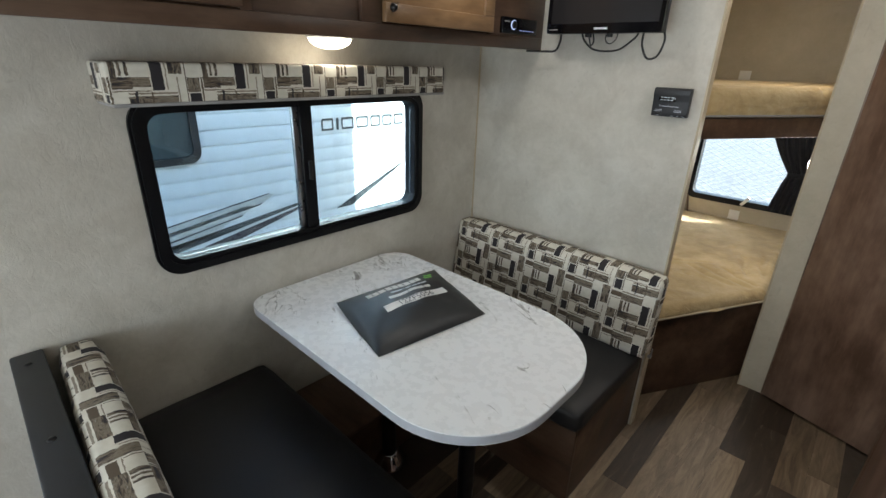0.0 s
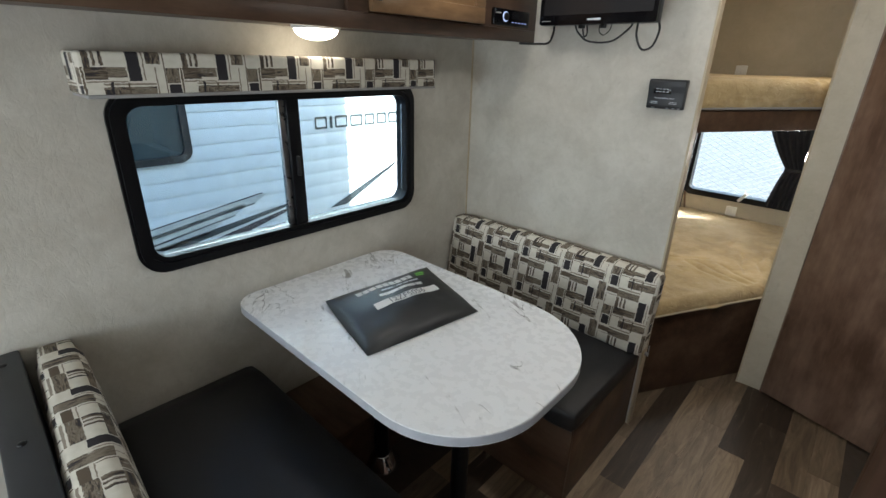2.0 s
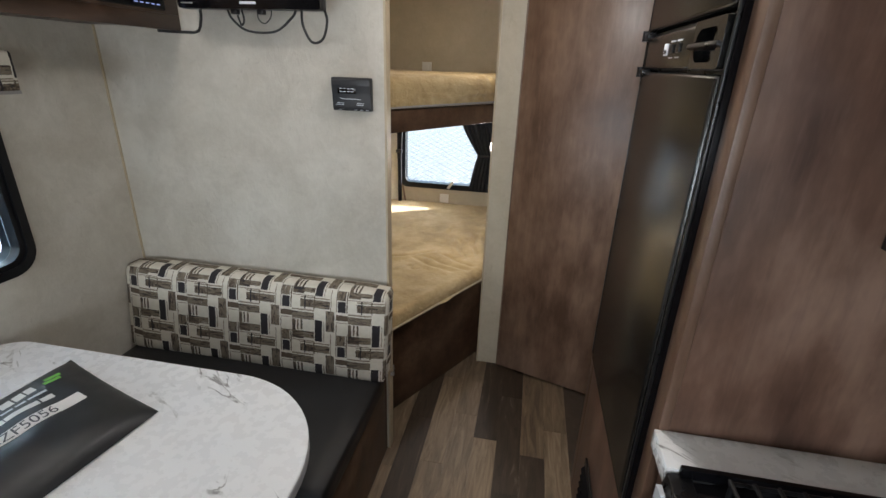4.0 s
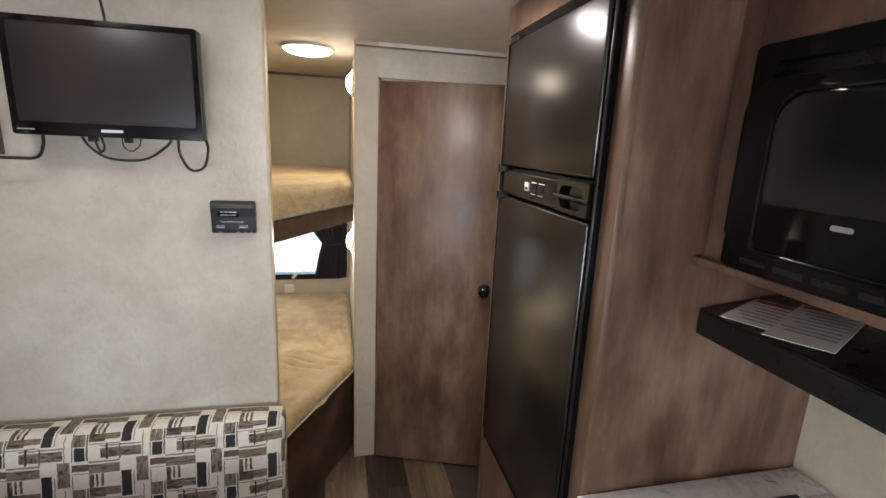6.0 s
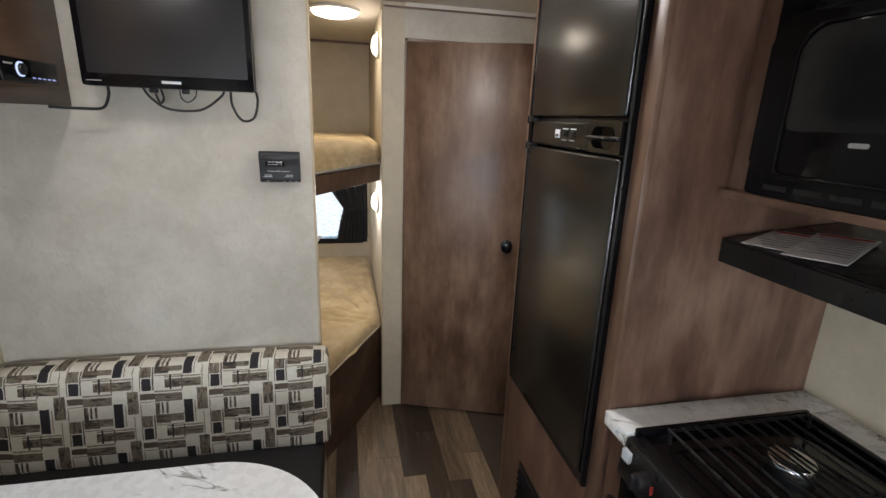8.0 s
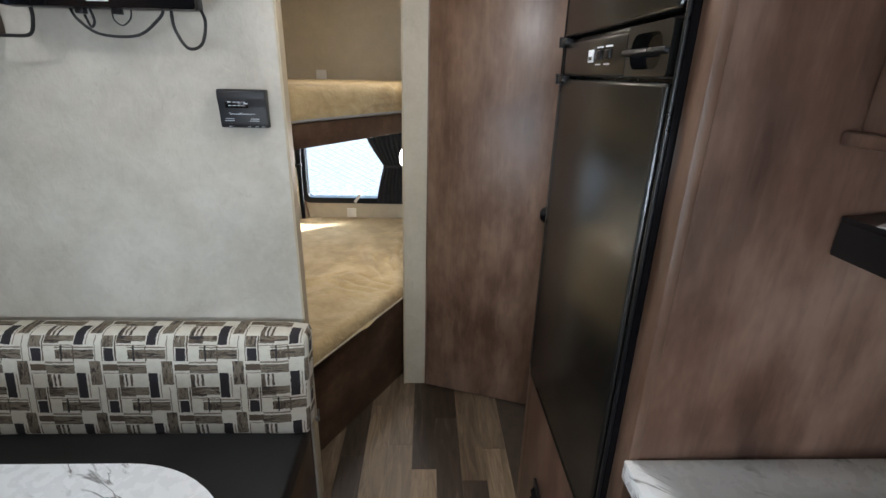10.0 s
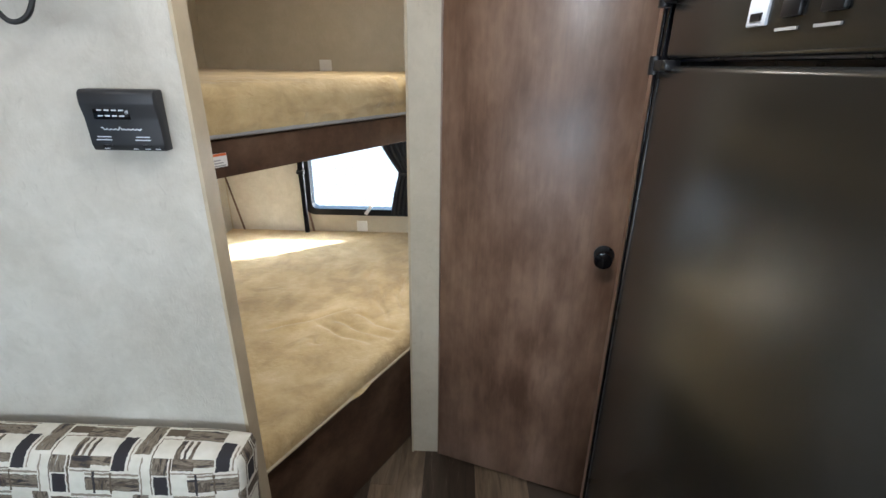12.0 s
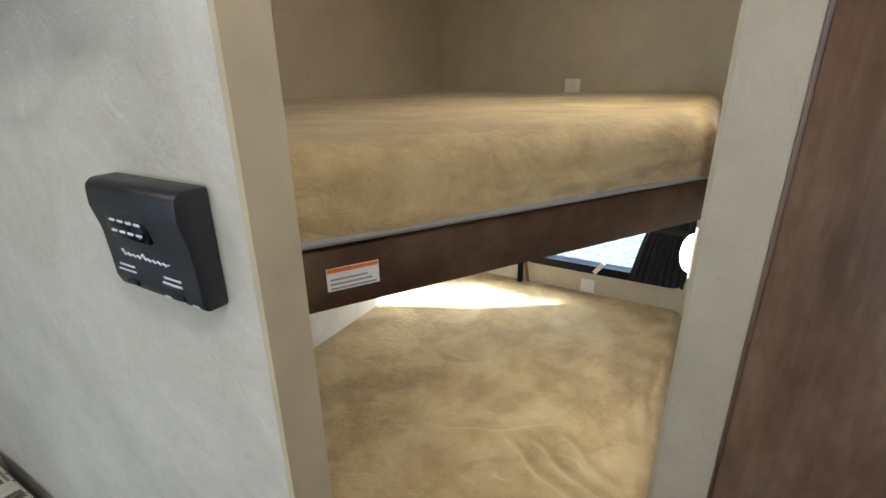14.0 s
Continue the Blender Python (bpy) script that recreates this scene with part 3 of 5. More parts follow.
def neighbour():
    x = -3.6

    def at(y, z):
        return -0.05 + (y + 0.05) * 0.9, 1.54 + (z - 1.54) * 0.9

    t = thing("travel_trailer", (x - 1.2, 1.5, -0.7), "white corrugated travel trailer parked alongside with grey swoosh decals", "travel trailer")
    z = 0.10
    pts = [(x - 2.4, 0.10)]
    while z < 2.5:
        step = 0.115
        pts += [(x, z), (x, z + step * 0.80), (x - 0.008, z + step * 0.90), (x - 0.008, z + step * 0.98)]
        z += step
    pts += [(x - 0.15, 2.6), (x - 2.4, 2.6)]
    bm = bmesh.new()
    a = [bm.verts.new((px, -3.0, pz)) for px, pz in pts]
    b = [bm.verts.new((px, 6.5, pz)) for px, pz in pts]
    bm.faces.new(a), bm.faces.new(b[::-1])
    for i in range(len(pts)):
        j = (i + 1) % len(pts)
        bm.faces.new((a[i], b[i], b[j], a[j]))
    bmesh.ops.recalc_face_normals(bm, faces=bm.faces[:])
    part("body", bm, M_SIDING, t)
    rail = part("skirt_rail", box(x, x + 0.004, -3, 6.5, 0.060, 0.150, 0.001), M_SIDING, t)
    for i in range(16):
        yy = 1.9 + i * 0.22
        part("rivet", dome((x + 0.004, yy, 0.120), (1, 0, 0), 0.008, 0.005, 8, 2), M_STEEL, rail)
    w = part("window", ring(rounded(0.36, 1.22, 0.80, 1.5, (0.09,) * 4), rounded(0.41, 1.17, 0.85, 1.45, (0.055,) * 4), x, x + 0.03, "x"), M_STAT, t, "smoked window with dark frame")
    part("pane", upright(rounded(0.41, 1.17, 0.85, 1.45, (0.055,) * 4), x + 0.004, x + 0.012, "x"), M_SHADEGLASS, w)

    def strip(name, outline, mat, label):
        part(name, upright([at(*p) for p in outline], x + 0.001, x + 0.005, "x"), mat, t, label)

    for i, (y1, z1) in enumerate(((1.95, 0.345), (1.76, 0.27), (1.52, 0.165))):
        zb = z1 - 0.03
        strip("decal", [(-0.4, zb - 0.37), (y1 - 0.13, zb - 0.035), (y1, z1), (y1 - 0.05, z1 + 0.005), (-0.4, zb - 0.30)], M_DECAL3, "silver pinstripe decal")
        strip("decal", [(-0.4, zb - 0.385), (y1 - 0.13, zb - 0.047), (y1 - 0.13, zb - 0.037), (-0.4, zb - 0.372)], M_DECAL2, "dark pinstripe")
        strip("decal", [(-0.4, zb - 0.298), (y1 - 0.05, z1 + 0.007), (y1 - 0.05, z1 + 0.015), (-0.4, zb - 0.286)], M_DECAL2, "dark pinstripe")
    strip("decal", [(0.3, -0.03), (0.9, -0.03), (2.35, 0.215), (2.35, 0.235), (2.2, 0.215)], M_DECAL, "grey swoosh decal")
    strip("decal", [(1.12, -0.035), (1.5, -0.035), (2.3, 0.175), (2.33, 0.20)], M_DECAL2, "dark swoosh decal")
    strip("decal", [(2.62, 0.065), (2.82, 0.065), (3.55, 0.44), (3.50, 0.40)], M_DECAL, "grey swoosh decal")
    # the maker's mark as plain strokes
    yy, z0, z1 = 2.25, 0.935, 1.04
    for wd in (0.12, 0.026, 0.135, 0.135, 0.115, 0.115, 0.115):
        part("mark", ring(rounded(yy, yy + wd, z0, z1, (0.012,) * 4, 3), rounded(yy + 0.0125, yy + wd - 0.0125, z0 + 0.018, z1 - 0.018, (0.0004,) * 4, 3), x + 0.001, x + 0.005, "x"), M_DECAL, t, "grey block of the maker's mark")
        yy += wd + 0.031
    for yy in (-0.6, 0.35):
        wheel = part("wheel", cylinder((x - 0.05, yy, -0.38), (x - 0.28, yy, -0.38), 0.33, 28, bevel=0.03), M_TYRE, t)
        part("rim", cylinder((x - 0.045, yy, -0.38), (x - 0.06, yy, -0.38), 0.19, 20), M_STEEL, wheel)
    part("chassis", box(x - 2.2, x - 0.3, -3.5, 6.8, -0.25, 0.10), M_FRAME, t)
    for yy in (-2.6, 6.0):
        part("jack", cylinder((x - 0.4, yy, -0.7), (x - 0.4, yy, -0.3), 0.04, 12), M_STEEL, t)


neighbour()


def fence():
    y = 5.6
    t = thing("chain_link_fence", (-1.0, y, -0.7), "galvanised chain-link fence with steel posts", "fence")
    for px in (-4.4, -2.0, 0.4, 2.8):
        post = part("post", cylinder((px, y, -0.7), (px, y, 1.2), 0.03, 14), M_WHITE, t)
        part("cap", dome((px, y, 1.2), (0, 0, 1), 0.034, 0.03, 12, 3), M_GALV, post)
    part("top_rail", cylinder((-4.4, y, 1.15), (2.8, y, 1.15), 0.02, 12), M_GALV, t)
    verts, faces, pitch = [], [], 0.055
    for k in range(int(4.4 / (pitch * 2))):
        x0 = -3.2 + k * pitch * 2
        for side in (0, 1):
            start = len(verts)
            rows = int(1.8 / pitch)
            for r in range(rows):
                cx = x0 + (pitch if (r + side) % 2 else -pitch) * 0.98 + pitch
                cz = -0.66 + r * pitch
                cy = y + (0.004 if (r + side) % 2 else -0.004)
                verts += [(cx - 0.0034, cy, cz), (cx + 0.0034, cy - 0.0015, cz), (cx, cy + 0.004, cz)]
            for r in range(rows - 1):
                a = start + r * 3
                for e in range(3):
                    f = (e + 1) % 3
                    faces.append((a + e, a + f, a + 3 + f, a + 3 + e))
    me = bpy.data.meshes.new("mesh_wire")
    me.from_pydata([Vector(v) - Vector((-1.0, y, -0.7)) for v in verts], [], faces)
    me.materials.append(M_GALV)
    ob = new("mesh_wire", me)
    ob.parent = t
    tagged(ob, kind="stuff")


fence()

# ---- dinette ----


def ring_frame(name, outer, inner, d0, d1, axis, mat, parent, label=""):
    return part(name, ring(outer, inner, d0, d1, axis), mat, parent, label)


def dinette_window():
    t = tagged(new("window_1"), "black-framed sliding trailer window with rounded corners", kind="structure")
    ORIGIN[t.name] = Vector((0, 0, 0))
    y0, y1, z0, z1 = 0.300, 1.41, 0.893, 1.425
    out = rounded(y0, y1, z0, z1, (0.075,) * 4)
    inn = rounded(y0 + 0.045, y1 - 0.045, z0 + 0.045, z1 - 0.045, (0.045,) * 4)
    ring_frame("window_frame", out, inn, WX - 0.055, WX + 0.012, "x", M_FRAME, t)
    inn2 = rounded(y0 + 0.030, y1 - 0.030, z0 + 0.030, z1 - 0.030, (0.055,) * 4)
    ring_frame("frame_lip", rounded(y0 + 0.008, y1 - 0.008, z0 + 0.008, z1 - 0.008, (0.07,) * 4), inn2, WX + 0.012, WX + 0.020, "x", M_FRAME, t)
    mull = part("mullion", box(WX - 0.04, WX + 0.004, 0.822, 0.868, z0 + 0.044, z1 - 0.044, 0.003), M_FRAME, t)
    part("latch", box(WX + 0.004, WX + 0.014, 0.838, 0.853, 1.12, 1.19, 0.003), M_STAT, mull)
    part("slider_edge", box(WX - 0.03, WX - 0.012, 0.800, 0.822, z0 + 0.046, z1 - 0.046, 0.002), M_STEEL, t, "grey sash edge")
    for a, b in ((y0 + 0.046, 0.80), (0.868, y1 - 0.046)):
        p = part("pane", box(WX - 0.024, WX - 0.020, a, b, z0 + 0.046, z1 - 0.046), M_GLASS, t)
        p.visible_shadow = False


dinette_window()


def valance():
    t = thing("window_valance", (WX, 0.83, 1.42), "printed fabric box valance above the dinette window", "valance")
    bm = box(WX + 0.002, -1.345, 0.243, 1.388, 1.419, 1.516, 0.008, 3)
    for f in bm.faces:
        f.normal_update()
    layer = bm.loops.layers.uv.verify()
    for f in bm.faces:
        for lp in f.loops:
            c = lp.vert.co
            lp[layer].uv = ((c.y + (c.x + 1.345 if abs(f.normal.y) > 0.8 else 0)) / 0.208, 0.62 + (c.z + (c.x + 1.345 if abs(f.normal.z) > 0.8 else 0)) / 0.150)
    part("cover", bm, M_FABRIC, t)
    part("lower_rail", box(WX + 0.004, -1.342, 0.247, 1.384, 1.413, 1.4215, 0.002), M_GREYINK, t)


valance()


def overhead_cabinet():
    xf = -1.17
    t = thing("overhead_cabinet", (WX, 0.6, 1.6), "brown wood overhead cabinet with framed doors above the dinette", "cabinet")
    part("body", box(WX + 0.001, xf - 0.018, -0.9, PY - 0.002, 1.606, CZ - 0.002), M_CAB, t)
    # face frame
    part("bottom_rail", box(xf - 0.018, xf, -0.9, PY - 0.002, 1.592, 1.636, 0.002), M_CAB, t)
    part("top_rail", box(xf - 0.018, xf, -0.9, PY - 0.002, 2.04, CZ - 0.002, 0.002), M_CAB, t)
    for a, b in ((1.44, PY - 0.002), (0.852, 0.925), (0.50, 0.53), (-0.9, -0.1)):
        part("stile", box(xf - 0.018, xf, a, b, 1.636, 2.04, 0.002), M_CAB, t)
    part("inset_panel", box(xf - 0.026, xf - 0.014, 0.53, 0.852, 1.636, 2.04), M_CAB, t)
    for a, b in ((-0.1, 0.50), (0.925, 1.44)):
        d = part("door", box(xf + 0.0, xf + 0.010, a + 0.05, b - 0.05, 1.69, 1.98), M_HONEY, t, "lighter recessed door panel")
        fr = join(box(xf, xf + 0.018, a, b, 1.640, 1.692, 0.003), box(xf, xf + 0.018, a, b, 1.978, 2.032, 0.003),
                  box(xf, xf + 0.018, a, a + 0.055, 1.692, 1.978, 0.003), box(xf, xf + 0.018, b - 0.055, b, 1.692, 1.978, 0.003))
        part("door_frame", fr, M_HONEY if a > 0.5 else M_CAB, d)
        part("knob", dome((xf + 0.018, b - 0.028 if a < 0.5 else a + 0.028, 1.68), (1, 0, 0), 0.012, 0.016, 12, 4), M_BLACK, d)


overhead_cabinet()


def cabinet_lamp():
    t = thing("under_cabinet_lamp", (-1.36, 0.87, 1.606), "lit round dome lamp under the overhead cabinet", "lamp")
    part("base", cylinder((-1.36, 0.87, 1.606), (-1.36, 0.87, 1.594), 0.074, 28, bevel=0.003), M_WHITE, t)
    part("lens", dome((-1.36, 0.87, 1.594), (0, 0, -1), 0.067, 0.032), M_LAMP, t, "glowing warm dome lens")


cabinet_lamp()


def car_stereo():
    x = -1.17
    t = thing("stereo", (x, 1.62, 1.64), "black stereo unit with a round blue-lit dial set in the cabinet", "stereo")
    part("face", box(x, x + 0.016, 1.495, 1.725, 1.643, 1.70, 0.004, 3), M_GLOSS, t)
    part("knob", cylinder((x + 0.016, 1.564, 1.674), (x + 0.024, 1.564, 1.674), 0.0145, 28, 0.0135, 0.002), M_BLACK, t)
    part("dial_ring", ring(rounded(1.5465, 1.5815, 1.6565, 1.6915, (0.0174,) * 4, 8), rounded(1.5495, 1.5785, 1.6595, 1.6885, (0.0144,) * 4, 8), x + 0.0155, x + 0.0185, "x"), M_CLOCK, t, "lit dial ring")
    part("display", box(x + 0.015, x + 0.0172, 1.605, 1.712, 1.668, 1.693), M_SCREEN, t)
    for i in range(5):
        part("button", box(x + 0.0155, x + 0.018, 1.606 + i * 0.021, 1.617 + i * 0.021, 1.655, 1.658), M_CLOCKB, t)
    part("brand_plate", box(x + 0.0155, x + 0.0175, 1.505, 1.535, 1.682, 1.686), M_GREYINK, t)


car_stereo()


def television():
    x0, x1, z0, z1, y = -1.085, -0.640, 1.648, 1.935, 1.69
    t = thing("television", ((x0 + x1) / 2, PY, z0), "black flat-screen television mounted on the partition wall", "television")
    part("housing", box(x0, x1, y + 0.006, y + 0.045, z0, z1, 0.008, 3), M_BLACK, t)
    part("bezel", ring(rounded(x0 + 0.001, x1 - 0.001, z0 + 0.001, z1 - 0.001, (0.008,) * 4, 4), rounded(x0 + 0.016, x1 - 0.016, z0 + 0.034, z1 - 0.016, (0.002,) * 4, 4), y, y + 0.012), M_GLOSS, t)
    part("screen", box(x0 + 0.014, x1 - 0.014, y + 0.003, y + 0.0055, z0 + 0.032, z1 - 0.014), M_SCREEN, t)
    part("brand_mark", box(-0.885, -0.835, y - 0.001, y + 0.001, z0 + 0.013, z0 + 0.020), M_INK, t, "small pale maker's mark")
    part("label_print", box(x0 + 0.012, x0 + 0.05, y - 0.001, y + 0.001, z0 + 0.013, z0 + 0.016), M_GREYINK, t)
    part("bracket", box(-0.95, -0.78, y + 0.045, PY, 1.72, 1.87, 0.004), M_FRAME, t)
    part("connector", box(-0.925, -0.905, y + 0.012, y + 0.03, z0 - 0.012, z0 + 0.002, 0.002), M_BLACK, t)
    part("connector", box(-0.84, -0.822, y + 0.012, y + 0.03, z0 - 0.012, z0 + 0.002, 0.002), M_BLACK, t)
    yc = y + 0.03
    part("cable", tube([(-1.035, yc, z0), (-1.037, yc, z0 - 0.026), (-1.06, yc + 0.01, z0 - 0.058), (-1.11, yc + 0.01, z0 - 0.062), (-1.19, yc, z0 - 0.060)], 0.0042), M_CABLE, t)
    part("cable", tube([(-0.945, yc, z0), (-0.925, yc - 0.01, z0 - 0.026), (-0.88, yc - 0.01, z0 - 0.055), (-0.80, yc, z0 - 0.055), (-0.745, yc, z0 - 0.019), (-0.73, yc, z0)], 0.0035), M_CABLE, t)
    part("cable", tube([(-0.915, yc, z0 - 0.013), (-0.905, yc, z0 - 0.039), (-0.895, yc, z0 - 0.026), (-0.90, yc, z0)], 0.003), M_CABLE, t)
    part("cable", tube([(-0.712, yc, z0), (-0.710, yc, z0 - 0.039), (-0.686, yc, z0 - 0.080), (-0.652, yc, z0 - 0.072), (-0.640, yc + 0.01, z0 - 0.025), (-0.642, yc, z0 + 0.004)], 0.0038), M_CABLE, t)
    part("cable", tube([(-0.85, yc, z0), (-0.848, yc, z0 - 0.023), (-0.83, yc, z0 - 0.034), (-0.81, yc, z0 - 0.019), (-0.805, yc, z0)], 0.0018), M_CABLE, t)
    part("cable", tube([(-0.86, yc, z1 - 0.01), (-0.865, yc, z1 + 0.04), (-0.885, yc + 0.02, z1 + 0.10), (-0.90, yc + 0.06, CZ - 0.002)], 0.0035), M_CABLE, t)


television()


def thermostat():
    x0, x1, z0, z1, y = -0.657, -0.531, 1.374, 1.473, PY
    t = thing("thermostat", ((x0 + x1) / 2, y, z0), "charcoal thermostat control panel with pale print on the partition wall", "thermostat")
    prof = [(z0, 0.0), (z0, -0.019), (z0 + 0.010, -0.023), (z0 + 0.030, -0.0235), (z0 + 0.055, -0.025), (z1 - 0.022, -0.030), (z1 - 0.005, -0.029), (z1, -0.023), (z1, 0.0)]
    bm = bmesh.new()
    a = [bm.verts.new((x0, y + d, z)) for z, d in prof]
    b = [bm.verts.new((x1, y + d, z)) for z, d in prof]
    bm.faces.new(a), bm.faces.new(b[::-1])
    for i in range(len(prof)):
        j = (i + 1) % len(prof)
        bm.faces.new((a[i], b[i], b[j], a[j]))
    bmesh.ops.recalc_face_normals(bm, faces=bm.faces[:])
    bmesh.ops.bevel(bm, geom=bm.edges[:], offset=0.003, segments=2, affect="EDGES", profile=0.5)
    part("case", bm, M_STAT, t)
    yd = y - 0.0282
    part("window", box(x0 + 0.020, x0 + 0.080, yd, yd + 0.004, z0 + 0.052, z0 + 0.074, 0.001), M_GLOSS, t)
    for r in range(2):
        for i in range(4):
            part("print", box(x0 + 0.028 + i * 0.012, x0 + 0.036 + i * 0.012, yd - 0.0006, yd + 0.002, z0 + 0.057 + r * 0.009, z0 + 0.0590 + r * 0.009), M_INK, t)
    wave = [(x0 + 0.026 + 0.0022 * i, y - 0.0246, z0 + 0.036 + 0.0011 * math.sin(i * 1.9) + (0.0022 if i in (0, 1, 14, 15) else 0)) for i in range(32)]
    part("script_mark", tube(wave, 0.0007, 5), M_INK, t, "fine pale scripted maker's mark")
    for a0 in (0.012, 0.078):
        for r in range(2):
            part("print", box(x0 + a0 + 0.003 * r, x0 + a0 + 0.026, y - 0.0241, y - 0.021, z0 + 0.018 + r * 0.005, z0 + 0.0195 + r * 0.005), M_INK, t)
    for a0 in (0.022, 0.088):
        part("slider", box(x0 + a0, x0 + a0 + 0.016, y - 0.0245, y - 0.018, z0 + 0.006, z0 + 0.011, 0.001), M_BLACK, t)
    for a0 in (0.02, 0.07, 0.09, 0.108):
        part("print", box(x0 + a0, x0 + a0 + 0.009, y - 0.0208, y - 0.018, z0 + 0.0028, z0 + 0.0045), M_INK, t)


thermostat()


def bench(name, y0, y1):
    """A dinette bench box with a vinyl seat cushion."""
    t = thing(name, (-1.0, (y0 + y1) / 2, 0), "dark brown wooden dinette bench base", "bench", "dinette benches")
    part("front_panel", box(WX + 0.001, -0.50, y0, y0 + 0.018, 0.0, 0.362, 0.002), M_BASE, t)
    part("back_panel", box(WX + 0.001, -0.50, y1 - 0.018, y1, 0.0, 0.362, 0.002), M_BASE, t)
    part("end_panel", box(-0.518, -0.50, y0 + 0.018, y1 - 0.018, 0.0, 0.362, 0.002), M_BASE, t)
    part("lid", box(WX + 0.001, -0.50, y0 + 0.018, y1 - 0.018, 0.345, 0.362), M_BASE, t)
    return t


bench("dinette_bench", -0.005, 0.53)
bench("dinette_bench", 1.215, PY - 0.002)


def cushion(x0, x1, y0, y1, z0, z1, label, crown=0.012):
    bm = box(x0, x1, y0, y1, z0, z1, 0.0)
    bmesh.ops.subdivide_edges(bm, edges=bm.edges[:], cuts=14, use_grid_fill=True)
    cx, cy, hx, hy = (x0 + x1) / 2, (y0 + y1) / 2, (x1 - x0) / 2, (y1 - y0) / 2
    r = 0.03
    for v in bm.verts:
        a, b = (v.co.x - cx) / hx, (v.co.y - cy) / hy
        inner = Vector((min(max(v.co.x, x0 + r), x1 - r), min(max(v.co.y, y0 + r), y1 - r), min(max(v.co.z, z0 + r), z1 - r)))
        off = v.co - inner
        if off.length > r:
            v.co = inner + off.normalized() * r
        if v.co.z > (z0 + z1) / 2:
            v.co.z += crown * (1 - a ** 4) * (1 - b ** 4) - crown * 0.6
            v.co.z += 0.0025 * noise.noise(Vector((v.co.x * 6, v.co.y * 6, 1.0)))
    ob = finish("seat_cushion", bm, M_VINYL, (cx, cy, z0))
    ob.data.set_sharp_from_angle(angle=radians(80))
    return tagged(ob, label, "cushion", "dinette seat cushions")


cushion(WX + 0.002, -0.478, 0.10, 0.585, 0.362, 0.462, "black vinyl dinette seat cushion")
cushion(WX + 0.002, -0.478, 1.165, 1.735, 0.362, 0.462, "black vinyl dinette seat cushion")


def backrest(x0, x1, yb, yt, z0, z1, thick, flip, label, shift):
    """A printed back cushion: its front leans from yb at the bottom to yt at the top."""
    bm = box(0, 1, 0, 1, 0, 1)
    bmesh.ops.subdivide_edges(bm, edges=bm.edges[:], cuts=12, use_grid_fill=True)
    h, w = z1 - z0, x1 - x0
    r = 0.028
    for v in bm.verts:
        p = Vector((v.co.x * w, v.co.y * thick, v.co.z * h))
        inner = Vector((min(max(p.x, r), w - r), min(max(p.y, r), thick - r), min(max(p.z, r), h - r)))
        off = p - inner
        if off.length > r:
            p = inner + off.normalized() * r
        if p.y < thick / 2:
            p.y -= 0.010 * (1 - (2 * p.x / w - 1) ** 4) * (1 - (2 * p.z / h - 1) ** 4)
        v.co = p
    bm.normal_update()
    layer = bm.loops.layers.uv.verify()
    for f in bm.faces:
        for lp in f.loops:
            c = lp.vert.co
            if abs(f.normal.x) > 0.75:
                uv = ((w if f.normal.x > 0 else 0) + c.y, c.z)
            elif abs(f.normal.z) > 0.75:
                uv = (c.x, h + c.y)
            else:
                uv = (c.x, c.z)
            lp[layer].uv = ((uv[0] - w) / 0.208 + 0.87 + shift, (uv[1] + z0 - 0.46) / 0.165 + 0.51)
    for v in bm.verts:
        p = v.co.copy()
        lean = (yt - yb) * p.z / h
        v.co = Vector((x0 + p.x, (yb + p.y + lean) if not flip else (yb - p.y + lean), z0 + p.z))
    if flip:
        bmesh.ops.reverse_faces(bm, faces=bm.faces[:])
    ob = finish("back_cushion", bm, M_FABRIC, ((x0 + x1) / 2, yb, z0))
    ob.data.set_sharp_from_angle(angle=radians(80))
    return tagged(ob, label, "cushion", "dinette back cushions")


backrest(WX + 0.004, -0.458, 1.635, 1.690, 0.445, 0.785, 0.10, False, "cream and brown printed back cushion against the partition", 0.0)
near_back = backrest(WX + 0.008, -0.458, 0.135, 0.108, 0.455, 0.790, 0.096, True, "cream and brown printed back cushion of the bench", 0.37)
near_back.matrix_world = pose(WX, 0.1, 0, 0, 0, -3.4) @ pose(-WX, -0.1, 0) @ Matrix.Translation(near_back.location)


def bench_back():
    t = thing("bench_back_panel", (-1.0, -0.05, 0), "charcoal vinyl-wrapped bench back board with screw caps", "panel")
    part("board", moved(box(WX + 0.004, -0.46, -0.078, -0.008, 0.0, 0.792, 0.006), pose(WX, 0, 0, 0, 0, -1.3) @ pose(-WX, 0, 0)), M_VINYL2, t)
    for xx in (-1.43, -1.08, -0.7):
        part("screw_cap", dome((xx, -0.045 - (xx - WX) * 0.022, 0.792), (0, 0, 1), 0.009, 0.004, 12, 3), M_BLACK, t)


bench_back()
solid("latch_hook", join(cylinder((-0.475, PY - 0.025, 0.40), (-0.462, PY - 0.025, 0.40), 0.008, 12), cylinder((-0.464, PY - 0.025, 0.40), (-0.464, PY - 0.025, 0.44), 0.003, 8)), M_STEEL, (-0.47, PY - 0.025, 0.40), "small steel hook at the end of the bench", "hook")


